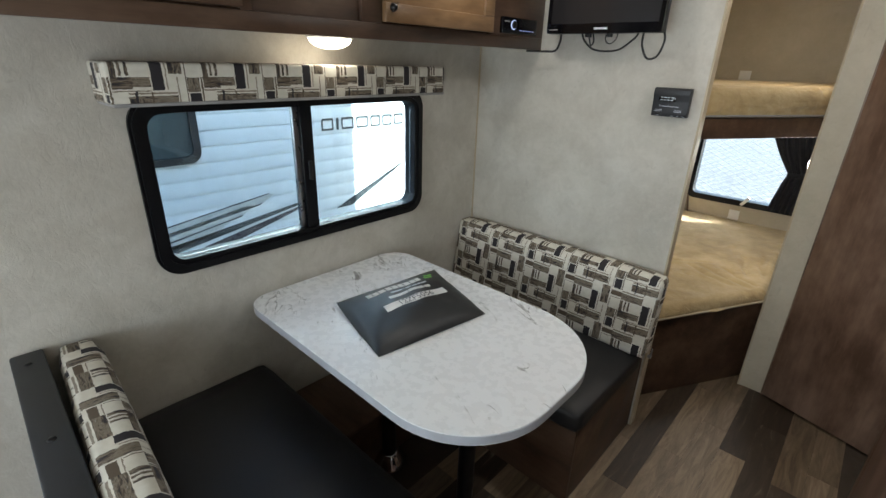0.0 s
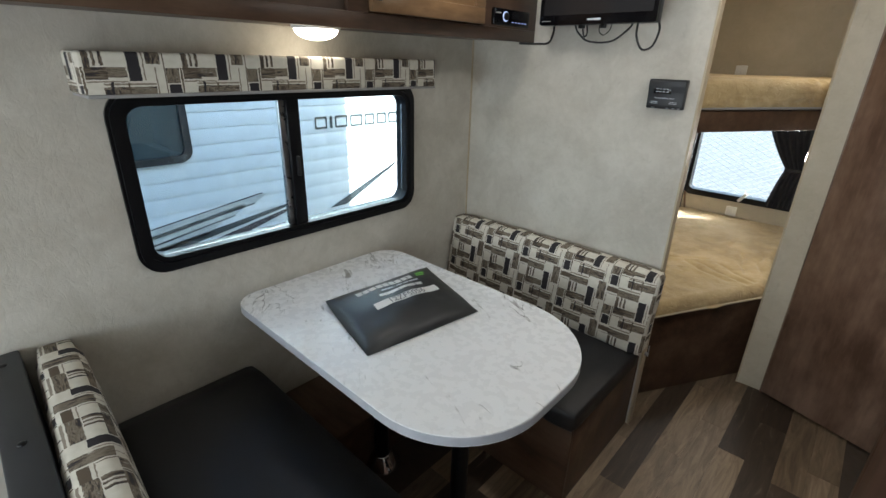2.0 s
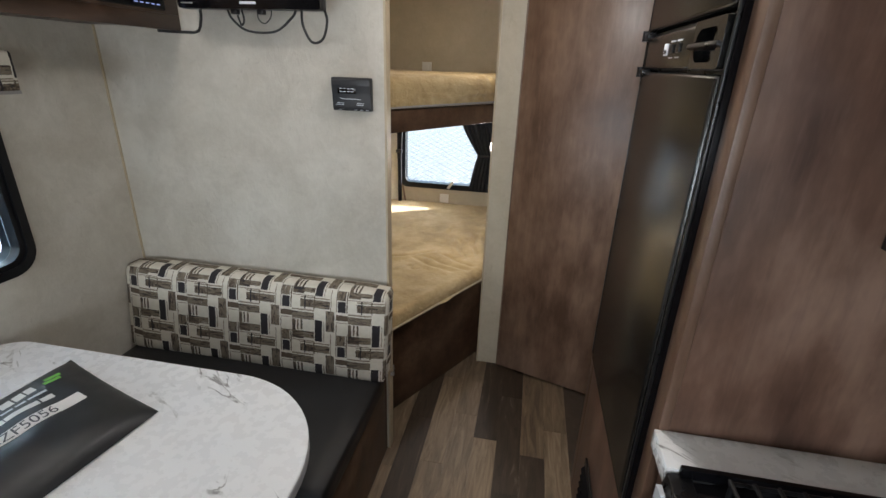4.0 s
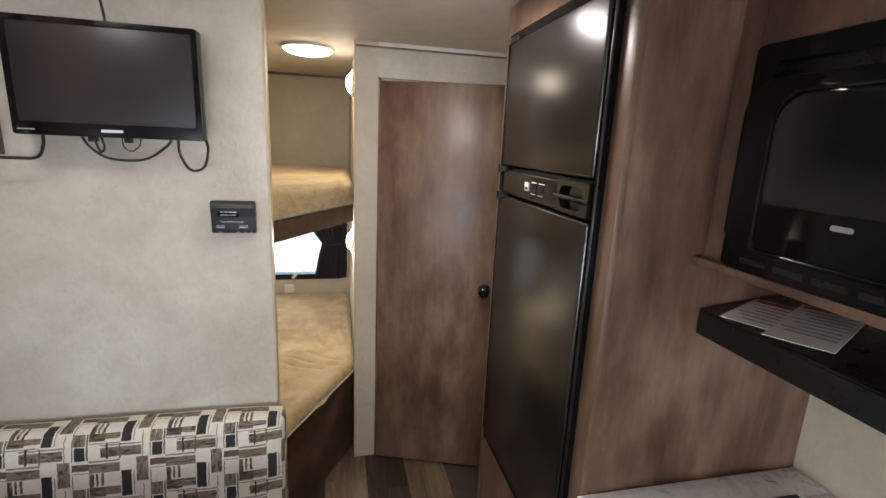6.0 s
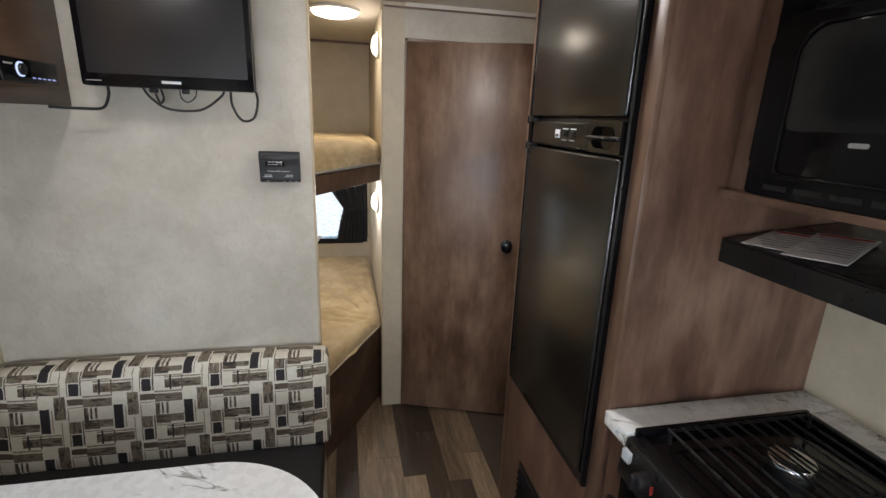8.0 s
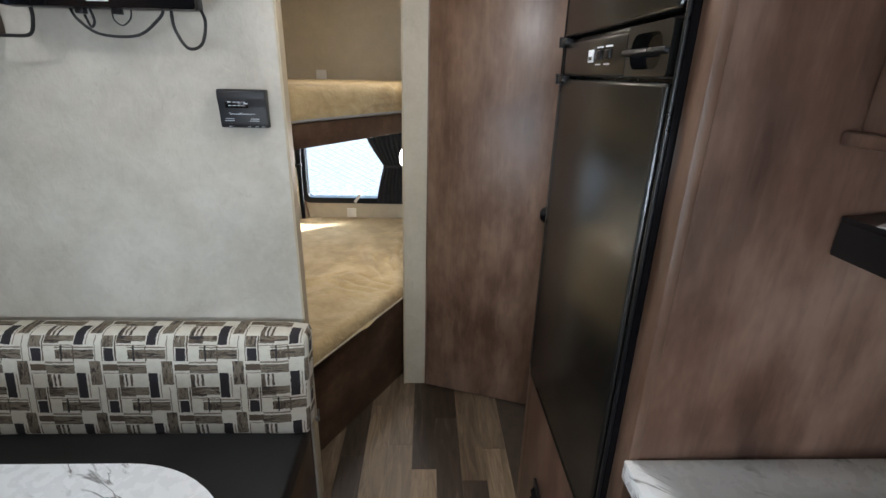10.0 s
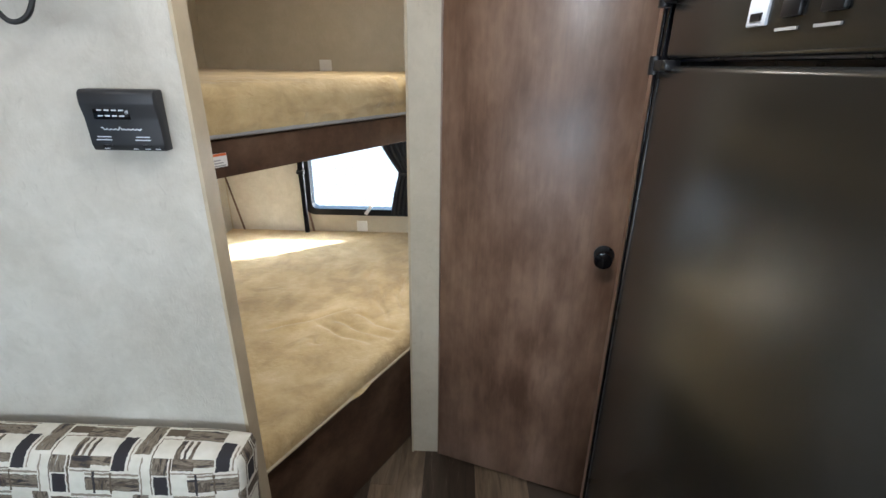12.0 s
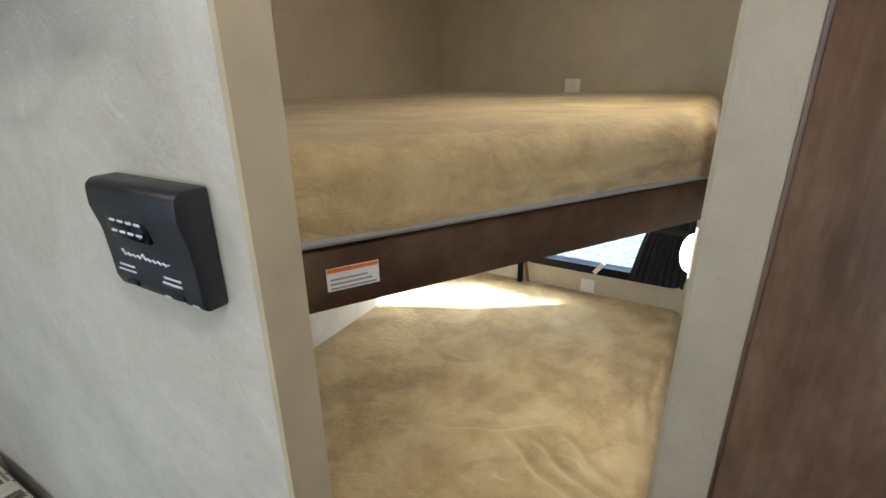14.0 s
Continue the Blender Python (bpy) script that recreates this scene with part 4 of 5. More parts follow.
def dinette_table():
    t = thing("dinette_table", (-0.95, 0.89, 0), "white marble-look dinette table with rounded end on two pedestal legs", "table")
    out = rounded(WX + 0.012, -0.426, 0.540, 1.253, (0.085, 0.27, 0.30, 0.10), 14)
    part("tabletop", prism(out, 0.703, 0.733, 0.003), M_MARBLE, t)
    big = rounded(WX + 0.011, -0.4245, 0.5385, 1.2545, (0.0865, 0.2715, 0.3015, 0.1015), 14)
    bm = bmesh.new()
    lo = [bm.verts.new((x, y, 0.706)) for x, y in big]
    hi = [bm.verts.new((x, y, 0.7295)) for x, y in big]
    lo2 = [bm.verts.new((x, y, 0.706)) for x, y in out]
    hi2 = [bm.verts.new((x, y, 0.7295)) for x, y in out]
    for i in range(len(big)):
        j = (i + 1) % len(big)
        bm.faces.new((lo[i], lo[j], hi[j], hi[i]))
        bm.faces.new((hi[i], hi[j], hi2[j], hi2[i]))
        bm.faces.new((lo2[i], lo2[j], lo[j], lo[i]))
    part("edge_band", bm, M_BAND, t, "grey edge banding")
    for x in (-1.12, -0.72):
        leg = part("leg", cylinder((x, 0.88, 0.02), (x, 0.88, 0.69), 0.028, 20), M_FRAME, t)
        part("foot_flange", cylinder((x, 0.88, 0.0), (x, 0.88, 0.06), 0.075, 24, 0.036, 0.003), M_CHROME, leg, "chrome floor flange")
        part("top_flange", cylinder((x, 0.88, 0.67), (x, 0.88, 0.703), 0.036, 24, 0.075), M_FRAME, leg)


dinette_table()


def wheel_well_box():
    t = thing("wheel_well_box", (-1.3, 0.88, 0), "low brown wooden box under the table", "box")
    part("front_panel", box(-1.168, -1.15, 0.55, 1.213, 0.0, 0.222, 0.002), M_BASE, t)
    part("end_panel", box(WX + 0.001, -1.168, 0.55, 0.568, 0.0, 0.222, 0.002), M_BASE, t)
    part("end_panel", box(WX + 0.001, -1.168, 1.195, 1.213, 0.0, 0.222, 0.002), M_BASE, t)
    part("lid", box(WX + 0.001, -1.144, 0.548, 1.214, 0.223, 0.24, 0.003), M_BASE, t)


wheel_well_box()


def document_bag():
    corners = [Vector((-1.225, 0.742)), Vector((-0.893, 0.658)), Vector((-0.832, 1.080)), Vector((-1.175, 1.178))]
    z0 = 0.7335
    t = thing("document_bag", (-1.03, 0.91, z0), "black nylon document pouch with white print lying on the table", "pouch")

    def place(u, v, side=1.0, off=0.0):
        p = (corners[0] * (1 - u) + corners[1] * u) * (1 - v) + (corners[3] * (1 - u) + corners[2] * u) * v
        bow = 0.020 * math.sin(math.pi * u) * math.sin(math.pi * v)
        p = p + (Vector((-1.03, 0.91)) - p) * bow
        e = max(0.0, (1 - abs(2 * u - 1) ** 2.6)) * max(0.0, (1 - abs(2 * v - 1) ** 2.6))
        lift = 0.022 * (1 - u) ** 3 * v ** 3 + 0.016 * (1 - u) ** 4 * (1 - v) ** 4
        crumple = 0.007 * noise.noise(Vector((u * 5, v * 6, 2.0))) * (1 if side > 0 else 0)
        zz = z0 + lift + 0.003 + (0.050 * e ** 0.48 + crumple * e + off if side > 0 else -0.0015)
        return Vector((p.x, p.y, max(zz, z0 + 0.0005)))

    bm, nU, nV = bmesh.new(), 28, 36
    grid = {}
    for side in (1, -1):
        for i in range(nU + 1):
            for j in range(nV + 1):
                edge = i in (0, nU) or j in (0, nV)
                if side < 0 and edge:
                    grid[side, i, j] = grid[1, i, j]
                else:
                    grid[side, i, j] = bm.verts.new(place(i / nU, j / nV, side))
        for i in range(nU):
            for j in range(nV):
                q = [grid[side, i, j], grid[side, i + 1, j], grid[side, i + 1, j + 1], grid[side, i, j + 1]]
                bm.faces.new(q if side > 0 else q[::-1])
    bmesh.ops.recalc_face_normals(bm, faces=bm.faces[:])
    bag = part("pouch", bm, M_BAG, t)

    def bar(name, u0, u1, v0, v1, mat, label="", off=0.0012):
        b, rows = bmesh.new(), []
        n, m = 3, max(2, int((v1 - v0) * 40))
        for i in range(n + 1):
            rows.append([b.verts.new(place(u0 + (u1 - u0) * i / n, v0 + (v1 - v0) * j / m, 1, off)) for j in range(m + 1)])
        for i in range(n):
            for j in range(m):
                b.faces.new((rows[i][j], rows[i + 1][j], rows[i + 1][j + 1], rows[i][j + 1]))
        part(name, b, mat, t, label)

    # the maker's name, tag line and address as plain bars
    v = 0.20
    for wd in (0.060, 0.055, 0.066, 0.060, 0.060, 0.060, 0.066, 0.055, 0.050):
        bar("brand_bar", 0.168, 0.252, v, v + wd * 0.86, M_WHITE, "white printed bar")
        v += wd
    bar("brand_emblem", 0.150, 0.190, 0.79, 0.875, M_GREEN, "green printed emblem")
    bar("brand_emblem", 0.200, 0.240, 0.77, 0.855, M_GREEN, "green printed emblem")
    for a, b in ((0.39, 0.50), (0.515, 0.52), (0.535, 0.59), (0.60, 0.65), (0.66, 0.75)):
        bar("tag_line", 0.295, 0.318, a, b, M_INK)
    for a, b in ((0.34, 0.52), (0.525, 0.68), (0.69, 0.75)):
        bar("address_line", 0.365, 0.415, a, b, M_WHITE)
    bar("name_strip", 0.49, 0.60, 0.24, 0.83, M_PAPER, "white paper name strip")
    ink = lettering("12ZF5056", 1.0, 0.0)
    wide = max(p.co.x for p in ink.verts)
    for p in ink.verts:
        sx, sy = p.co.x / wide, p.co.y
        p.co = place(0.585 - 0.085 * sy, 0.36 + 0.34 * sx, 1, 0.0022)
    part("handwriting", ink, M_PEN, t, "dark handwritten number")


document_bag()

# ---- bunks ----
LOW, UP, FOOT = Vector((-0.62, PY + 0.04)), Vector((-0.67, PY + 0.04)), Vector((-0.655, PY + 0.04))
CORNER = Vector((-0.208, 2.615))


def front_x(y, start):
    return start.x + (CORNER.x - start.x) * (y - start.y) / (CORNER.y - start.y) if y < CORNER.y else CORNER.x


def bunk_outline(start, inset=0.0):
    return [(WX + 0.002, PY + 0.042), (start.x - inset, PY + 0.042), (CORNER.x - inset, CORNER.y), (CORNER.x - inset, RY - 0.002), (WX + 0.002, RY - 0.002)]


def slanted(start, z0, z1, thick):
    d = (CORNER - start).normalized()
    nrm = Vector((d.y, -d.x))
    pts = [start - nrm * thick, start, CORNER, CORNER - nrm * thick]
    return prism([(p.x, p.y) for p in pts], z0, z1, 0.002)


def crease_depth(x, y, ax, ay, bx, by):
    """A soft fold along a line: a groove with a raised lip beside it."""
    wx, wy = bx - ax, by - ay
    ln = math.hypot(wx, wy)
    t = ((x - ax) * wx + (y - ay) * wy) / ln ** 2
    if t < -0.1 or t > 1.1:
        return 0.0
    d = ((x - ax) * wy - (y - ay) * wx) / ln + 0.008 * math.sin(t * 9)
    fade = max(0.0, 1 - (2 * t - 1) ** 4)
    return fade * (math.exp(-(d / 0.013) ** 2) - 0.5 * math.exp(-((d - 0.034) / 0.022) ** 2))


def mattress(name, start, z0, z1, radius, label, seed, creases=()):
    nY, nX = 280, 210
    bm = bmesh.new()
    rows = []
    for j in range(nY + 1):
        y = PY + 0.045 + (RY - 0.004 - PY - 0.045) * j / nY
        xr = front_x(y, start) + 0.004
        row = []
        for i in range(nX + 1):
            s = i / nX
            s = 1 - (1 - s) ** 1.6
            x = WX + 0.004 + (xr - WX - 0.004) * s
            slope = 0.875 if y < CORNER.y else 1.0
            d = (xr - x) * slope
            z = z1
            if d < radius:
                z = z1 - radius + math.sqrt(max(0, radius ** 2 - (radius - d) ** 2))
            z += 0.006 * noise.noise(Vector((x * 3.1, y * 2.3, seed)))
            z += 0.0022 * noise.noise(Vector((x * 11, y * 8, seed + 7))) * (1 + 1.0 * max(0.0, 1 - d / 0.12))
            for (ax, ay), (bx, by), deep in creases:
                z -= 2.2 * deep * crease_depth(x, y, ax, ay, bx, by)
            row.append(bm.verts.new((x, y, min(z, z1 + 0.016))))
        ztop = row[-1].co.z
        for k in range(1, 6):
            f = k / 6
            zz = ztop + (z0 - ztop) * f
            fold = 2.0 * noise.noise(Vector((y * 7 + zz * 14, zz * 30, seed + 3))) + 0.8 * noise.noise(Vector((y * 26, zz * 40, seed + 5)))
            row.append(bm.verts.new((xr + 0.004 + 0.011 * fold * math.sin(f * math.pi), y, zz)))
        row.append(bm.verts.new((xr + 0.002, y, z0)))
        rows.append(row)
    for p, q in zip(rows, rows[1:]):
        for i in range(len(p) - 1):
            bm.faces.new((p[i], p[i + 1], q[i + 1], q[i]))
    edge = [r[0] for r in rows]
    low = [bm.verts.new((v.co.x, v.co.y, z0)) for v in edge]
    for i in range(len(edge) - 1):
        bm.faces.new((edge[i], edge[i + 1], low[i + 1], low[i]))
    for r, e in ((rows[0], 1), (rows[-1], -1)):
        lo = [bm.verts.new((v.co.x, v.co.y, z0)) for v in r]
        for i in range(len(r) - 1):
            q = (r[i], lo[i], lo[i + 1], r[i + 1])
            bm.faces.new(q if e > 0 else q[::-1])
    bmesh.ops.recalc_face_normals(bm, faces=bm.faces[:])
    t = thing(name, (-0.9, 2.8, z0), label, "mattress", "bunk mattresses")
    cover = part("cover", bm, M_SUEDE, t)
    cover.data.set_sharp_from_angle(angle=radians(80))
    line = [(front_x(y, start) + 0.008, y, z0 + 0.006) for y in [PY + 0.06 + (CORNER.y - PY - 0.06) * i / 8 for i in range(9)]]
    part("welt", tube(line, 0.005), M_WELT if z0 < 1 else M_GREYINK, t, "piping along the edge")


def lower_bunk():
    t = thing("lower_bunk", (-0.9, 2.8, 0), "brown wooden lower bunk base with a slanted front", "bunk")
    part("front_board", slanted(FOOT, 0.0, 0.452, 0.018), M_BASE, t)
    part("deck", prism(bunk_outline(FOOT, 0.02), 0.43, 0.450), M_BASE, t)


def upper_bunk():
    t = thing("upper_bunk", (-0.9, 2.8, 1.27), "upper bunk platform with a slanted brown wooden rail", "bunk")
    part("rail", slanted(UP, 1.274, 1.358, 0.022), M_BASE, t)
    part("deck", prism(bunk_outline(UP, 0.025), 1.285, 1.310), M_CEIL, t)
    d = (CORNER - UP).normalized()
    nrm = Vector((d.y, -d.x))
    c = UP + d * 0.185 + nrm * 0.001
    turn = math.degrees(math.atan2(d.y, d.x))
    m = pose(c.x, c.y, 1.314, 0, 0, turn)
    st = part("warning_sticker", moved(box(-0.034, 0.034, -0.0008, 0.0008, -0.015, 0.015), m), M_PAPER, t, "white warning sticker with an orange band")
    part("band", moved(box(-0.033, 0.033, -0.0014, 0.0008, 0.0095, 0.0146), m), M_ORANGE, st)
    for i in range(3):
        part("print", moved(box(-0.03, 0.03 - 0.006 * i, -0.0013, 0.0008, -0.013 + i * 0.006, -0.0105 + i * 0.006), m), M_GREYINK, st)


lower_bunk(), upper_bunk()
mattress("lower_mattress", LOW, 0.453, 0.512, 0.05, "tan suede mattress with creases on the lower bunk", 3.0, (
    ((-0.82, 2.60), (-0.51, 2.79), 0.008), ((-0.63, 2.67), (-0.36, 2.52), 0.006), ((-0.56, 2.70), (-0.28, 2.56), 0.006),
    ((-0.47, 2.76), (-0.26, 2.62), 0.006), ((-0.42, 3.05), (-0.33, 2.70), 0.005), ((-0.33, 3.15), (-0.27, 2.75), 0.005),
    ((-0.62, 2.56), (-0.55, 2.50), 0.004), ((-0.26, 3.35), (-0.24, 2.85), 0.006), ((-0.50, 3.30), (-0.46, 2.95), 0.003)))
mattress("upper_mattress", UP, 1.360, 1.478, 0.06, "tan suede mattress on the upper bunk", 11.0, (
    ((-0.60, 2.05), (-0.46, 2.30), 0.003), ((-0.48, 2.28), (-0.36, 2.52), 0.003), ((-0.30, 2.75), (-0.24, 2.55), 0.005)))


def bunk_window():
    t = tagged(new("window_2"), "black-framed rear window with rounded corners", kind="structure")
    ORIGIN[t.name] = Vector((0, 0, 0))
    x0, x1, z0, z1 = RWIN[0] - 0.03, RWIN[1] + 0.03, RWIN[2] - 0.03, RWIN[3] + 0.03
    ring_frame("window_frame", rounded(x0, x1, z0, z1, (0.06,) * 4), rounded(x0 + 0.04, x1 - 0.04, z0 + 0.04, z1 - 0.04, (0.035,) * 4), RY - 0.015, RY + 0.055, "y", M_FRAME, t)
    p = part("pane", box(x0 + 0.04, x1 - 0.04, RY + 0.02, RY + 0.024, z0 + 0.04, z1 - 0.04), M_BRIGHTGLASS, t)
    p.visible_shadow = False
    part("sash_tab", moved(box(-0.010, 0.010, -0.004, 0.004, -0.035, 0.035), pose(-0.60, RY - 0.025, 0.665, 0, 35, 0)), M_WHITE, t, "white tab at the sill")


bunk_window()


def curtain(x_top0, x_top1, x_tie0, x_tie1, x_bot0, x_bot1, z_bot, label):
    """A gathered curtain, tied half way down."""
    t = thing("curtain", ((x_top0 + x_top1) / 2, RY - 0.03, z_bot), label, "curtain", "bunk curtains")
    nZ, nX, zt, tie = 30, 40, 1.26, 0.90
    front = bmesh.new()
    rows = []
    for k in range(nZ + 1):
        z = zt + (z_bot - zt) * k / nZ
        if z > tie:
            f = ((zt - z) / (zt - tie)) ** 1.5
            a, b = x_top0 + (x_tie0 - x_top0) * f, x_top1 + (x_tie1 - x_top1) * f
        else:
            f = ((tie - z) / (tie - z_bot)) ** 0.7
            a, b = x_tie0 + (x_bot0 - x_tie0) * f, x_tie1 + (x_bot1 - x_tie1) * f
        rows.append([(a + (b - a) * i / nX, RY - 0.034 + 0.010 * math.sin(i * 1.25 + 0.4 * math.sin(z * 9)), z) for i in range(nX + 1)])
    for off in (0.0, 0.006):
        vs = [[front.verts.new((x, y + off, z)) for x, y, z in r] for r in rows]
        for p, q in zip(vs, vs[1:]):
            for i in range(nX):
                front.faces.new((p[i], p[i + 1], q[i + 1], q[i]))
    part("cloth", front, M_CURTAIN, t)
    part("tie_band", box(x_tie0 - 0.006, x_tie1 + 0.006, RY - 0.05, RY - 0.018, tie - 0.012, tie + 0.012, 0.004), M_CURTAIN, t)


curtain(-0.57, -0.225, -0.40, -0.23, -0.46, -0.225, 0.64, "black curtain tied back at the bunk window")
curtain(-1.02, -0.97, -1.02, -0.985, -1.01, -0.985, 0.512, "narrow black curtain edge at the bunk window")


def wall_plate(x, z):
    t = thing("switch_plate", (x, RY, z - 0.04), "white wall plate on the rear wall", "switch plate", "bunk wall plates")
    part("plate", box(x - 0.034, x + 0.034, RY - 0.008, RY, z - 0.034, z + 0.034, 0.003), M_WHITE, t)
    part("rocker", box(x - 0.012, x + 0.012, RY - 0.012, RY - 0.008, z - 0.018, z + 0.018, 0.002), M_WHITE, t)


wall_plate(-0.807, 1.500), wall_plate(-0.650, 0.552)


def bunk_lamp(y, z):
    t = thing("reading_lamp", (-0.2, y, z), "lit round reading lamp on the bunk wall", "lamp", "bunk reading lamps")
    part("base", cylinder((-0.2, y, z), (-0.214, y, z), 0.066, 28, bevel=0.003), M_WHITE, t)
    part("lens", dome((-0.214, y, z), (-1, 0, 0), 0.050, 0.026), M_LAMP, t, "glowing warm dome lens")


bunk_lamp(2.80, 1.95), bunk_lamp(2.86, 1.12)


def ceiling_lamp(x, y, label, mat, r=0.082):
    t = thing("ceiling_lamp", (x, y, CZ), label, "lamp", "ceiling lamps")
    part("base", cylinder((x, y, CZ), (x, y, CZ - 0.014), r + 0.012, 32, bevel=0.003), M_WHITE, t)
    part("lens", dome((x, y, CZ - 0.014), (0, 0, -1), r, 0.028), mat, t, "glowing dome lens")


ceiling_lamp(-0.42, 2.76, "lit round ceiling lamp over the bunks", M_LAMP, 0.115)
# Dinette and aisle fixtures are added, out of view, to go with the fill lights.
ceiling_lamp(-1.0, 1.22, "unseen round ceiling lamp added as fill light over the dinette", M_LAMPN)
ceiling_lamp(0.0, 1.50, "unseen round ceiling lamp added as fill light over the aisle", M_LAMPN, 0.06)
ceiling_lamp(0.55, 2.64, "lit round ceiling lamp in the bathroom", M_LAMPN)

# ---- bathroom door and what shows past it ----


def bathroom_door():
    ang = -18.5
    m = pose(-0.086, 2.512, 0, 0, 0, ang)
    t = tagged(new("door_1"), "dark walnut laminate bathroom door standing ajar", kind="structure")
    t.matrix_world = m
    ORIGIN[t.name] = Vector((0, 0, 0))
    w, th = 0.592, 0.028
    leaf = part("leaf", box(0, w, -th, 0, 0.012, 1.934, 0.003), M_DOOR, t)
    k = (w - 0.066, 0.990)
    knob = part("door_knob", join(cylinder((k[0], -th, k[1]), (k[0], -th - 0.007, k[1]), 0.030, 24, bevel=0.002), cylinder((k[0], -th - 0.007, k[1]), (k[0], -th - 0.03, k[1]), 0.012, 16)), M_BLACK, t, "round black door knob")
    part("grip", join(cylinder((k[0], -th - 0.026, k[1]), (k[0], -th - 0.055, k[1]), 0.022, 24, 0.027, 0.004)), M_GLOSS, knob)
    part("latch_tongue", box(w, w + 0.012, -th + 0.008, -0.008, k[1] - 0.008, k[1] + 0.008, 0.002), M_STEEL, t)


bathroom_door()


def vanity():
    t = thing("vanity", (0.7, 2.2, 0), "dark wooden bathroom vanity with a white marble-look top", "vanity")
    part("cabinet", box(0.545, KX - 0.001, 1.80, 2.71, 0.0, 0.815), M_DOOR, t)
    d = part("door", box(0.527, 0.545, 1.92, 2.52, 0.10, 0.74, 0.003), M_DOOR, t)
    part("door_inset", box(0.523, 0.529, 1.99, 2.45, 0.17, 0.67, 0.003), M_DOOR, d)
    part("countertop", box(0.50, KX - 0.001, 1.80, 2.715, 0.815, 0.85, 0.003), M_MARBLE, t)
    f = part("faucet", join(cylinder((0.80, 2.30, 0.85), (0.80, 2.30, 0.93), 0.012, 16), cylinder((0.80, 2.30, 0.93), (0.72, 2.30, 0.945), 0.010, 16), cylinder((0.80, 2.36, 0.85), (0.80, 2.36, 0.895), 0.016, 16, 0.012)), M_CHROME, t)


vanity()


def bottle():
    x, y, z = 0.667, 2.45, 0.85
    t = thing("bottle", (x, y, z), "orange plastic bottle with blue label and white cap on the vanity", "bottle")
    part("body", prism(rounded(x - 0.022, x + 0.022, y - 0.034, y + 0.034, (0.010,) * 4, 5), z, z + 0.100, 0.007), M_ORANGE, t)
    part("label", box(x - 0.0235, x - 0.021, y - 0.030, y + 0.016, z + 0.030, z + 0.078), M_BLUE, t, "blue paper label")
    part("label_band", box(x - 0.0237, x - 0.021, y - 0.024, y + 0.016, z + 0.080, z + 0.090), M_WHITE, t)
    part("cap", cylinder((x, y + 0.006, z + 0.100), (x, y + 0.006, z + 0.136), 0.018, 20, 0.016, 0.003), M_WHITE, t)


bottle()


def towel_bar():
    yb = 2.72
    t = thing("towel_bar", (0.77, yb, 1.2), "white plastic towel bar on the bathroom wall", "towel bar")
    for x in (0.70, 0.845):
        part("bracket", join(box(x - 0.018, x + 0.012, yb - 0.010, yb, 1.235, 1.315, 0.003), box(x - 0.010, x + 0.008, yb - 0.05, yb - 0.010, 1.262, 1.290, 0.003)), M_WHITE, t)
    part("bar", box(0.70, 0.845, yb - 0.050, yb - 0.036, 1.272, 1.286, 0.004), M_WHITE, t)


towel_bar()

# ---- refrigerator cabinet ----
FX = 0.255


def fridge_cabinet():
    t = thing("fridge_cabinet", (0.55, 1.42, 0), "tall walnut laminate cabinet around the refrigerator", "cabinet")
    part("side_panel", box(FX + 0.019, KX - 0.001, 1.090, 1.106, 0.0, CZ - 0.002), M_PANEL, t)
    part("far_panel", box(FX + 0.019, KX - 0.001, 1.778, 1.794, 0.0, CZ - 0.002), M_PANEL, t)
    part("stile", box(FX, FX + 0.019, 1.088, 1.140, 0.0, CZ - 0.002, 0.003), M_STILE, t)
    part("stile", box(FX, FX + 0.019, 1.742, 1.796, 0.0, CZ - 0.002, 0.003), M_STILE, t)
    part("top_panel", box(FX, FX + 0.019, 1.140, 1.742, 2.005, CZ - 0.002, 0.002), M_PANEL, t)
    part("lower_panel", box(FX, FX + 0.019, 1.140, 1.742, 0.0, 0.612, 0.002), M_PANEL, t)
    v = part("vent", box(FX - 0.008, FX, 1.27, 1.58, 0.10, 0.335, 0.004), M_BLACK, t, "black louvred vent")
    for i in range(7):
        part("louvre", moved(box(-0.003, 0.003, 1.285, 1.565, -0.010, 0.010), pose(FX - 0.010, 0, 0.13 + i * 0.029, 0, 35, 0)), M_BLACK, v)
    part("brace", box(FX + 0.03, KX - 0.002, 1.106, 1.778, 2.0, 2.02), M_PANEL, t)


fridge_cabinet()


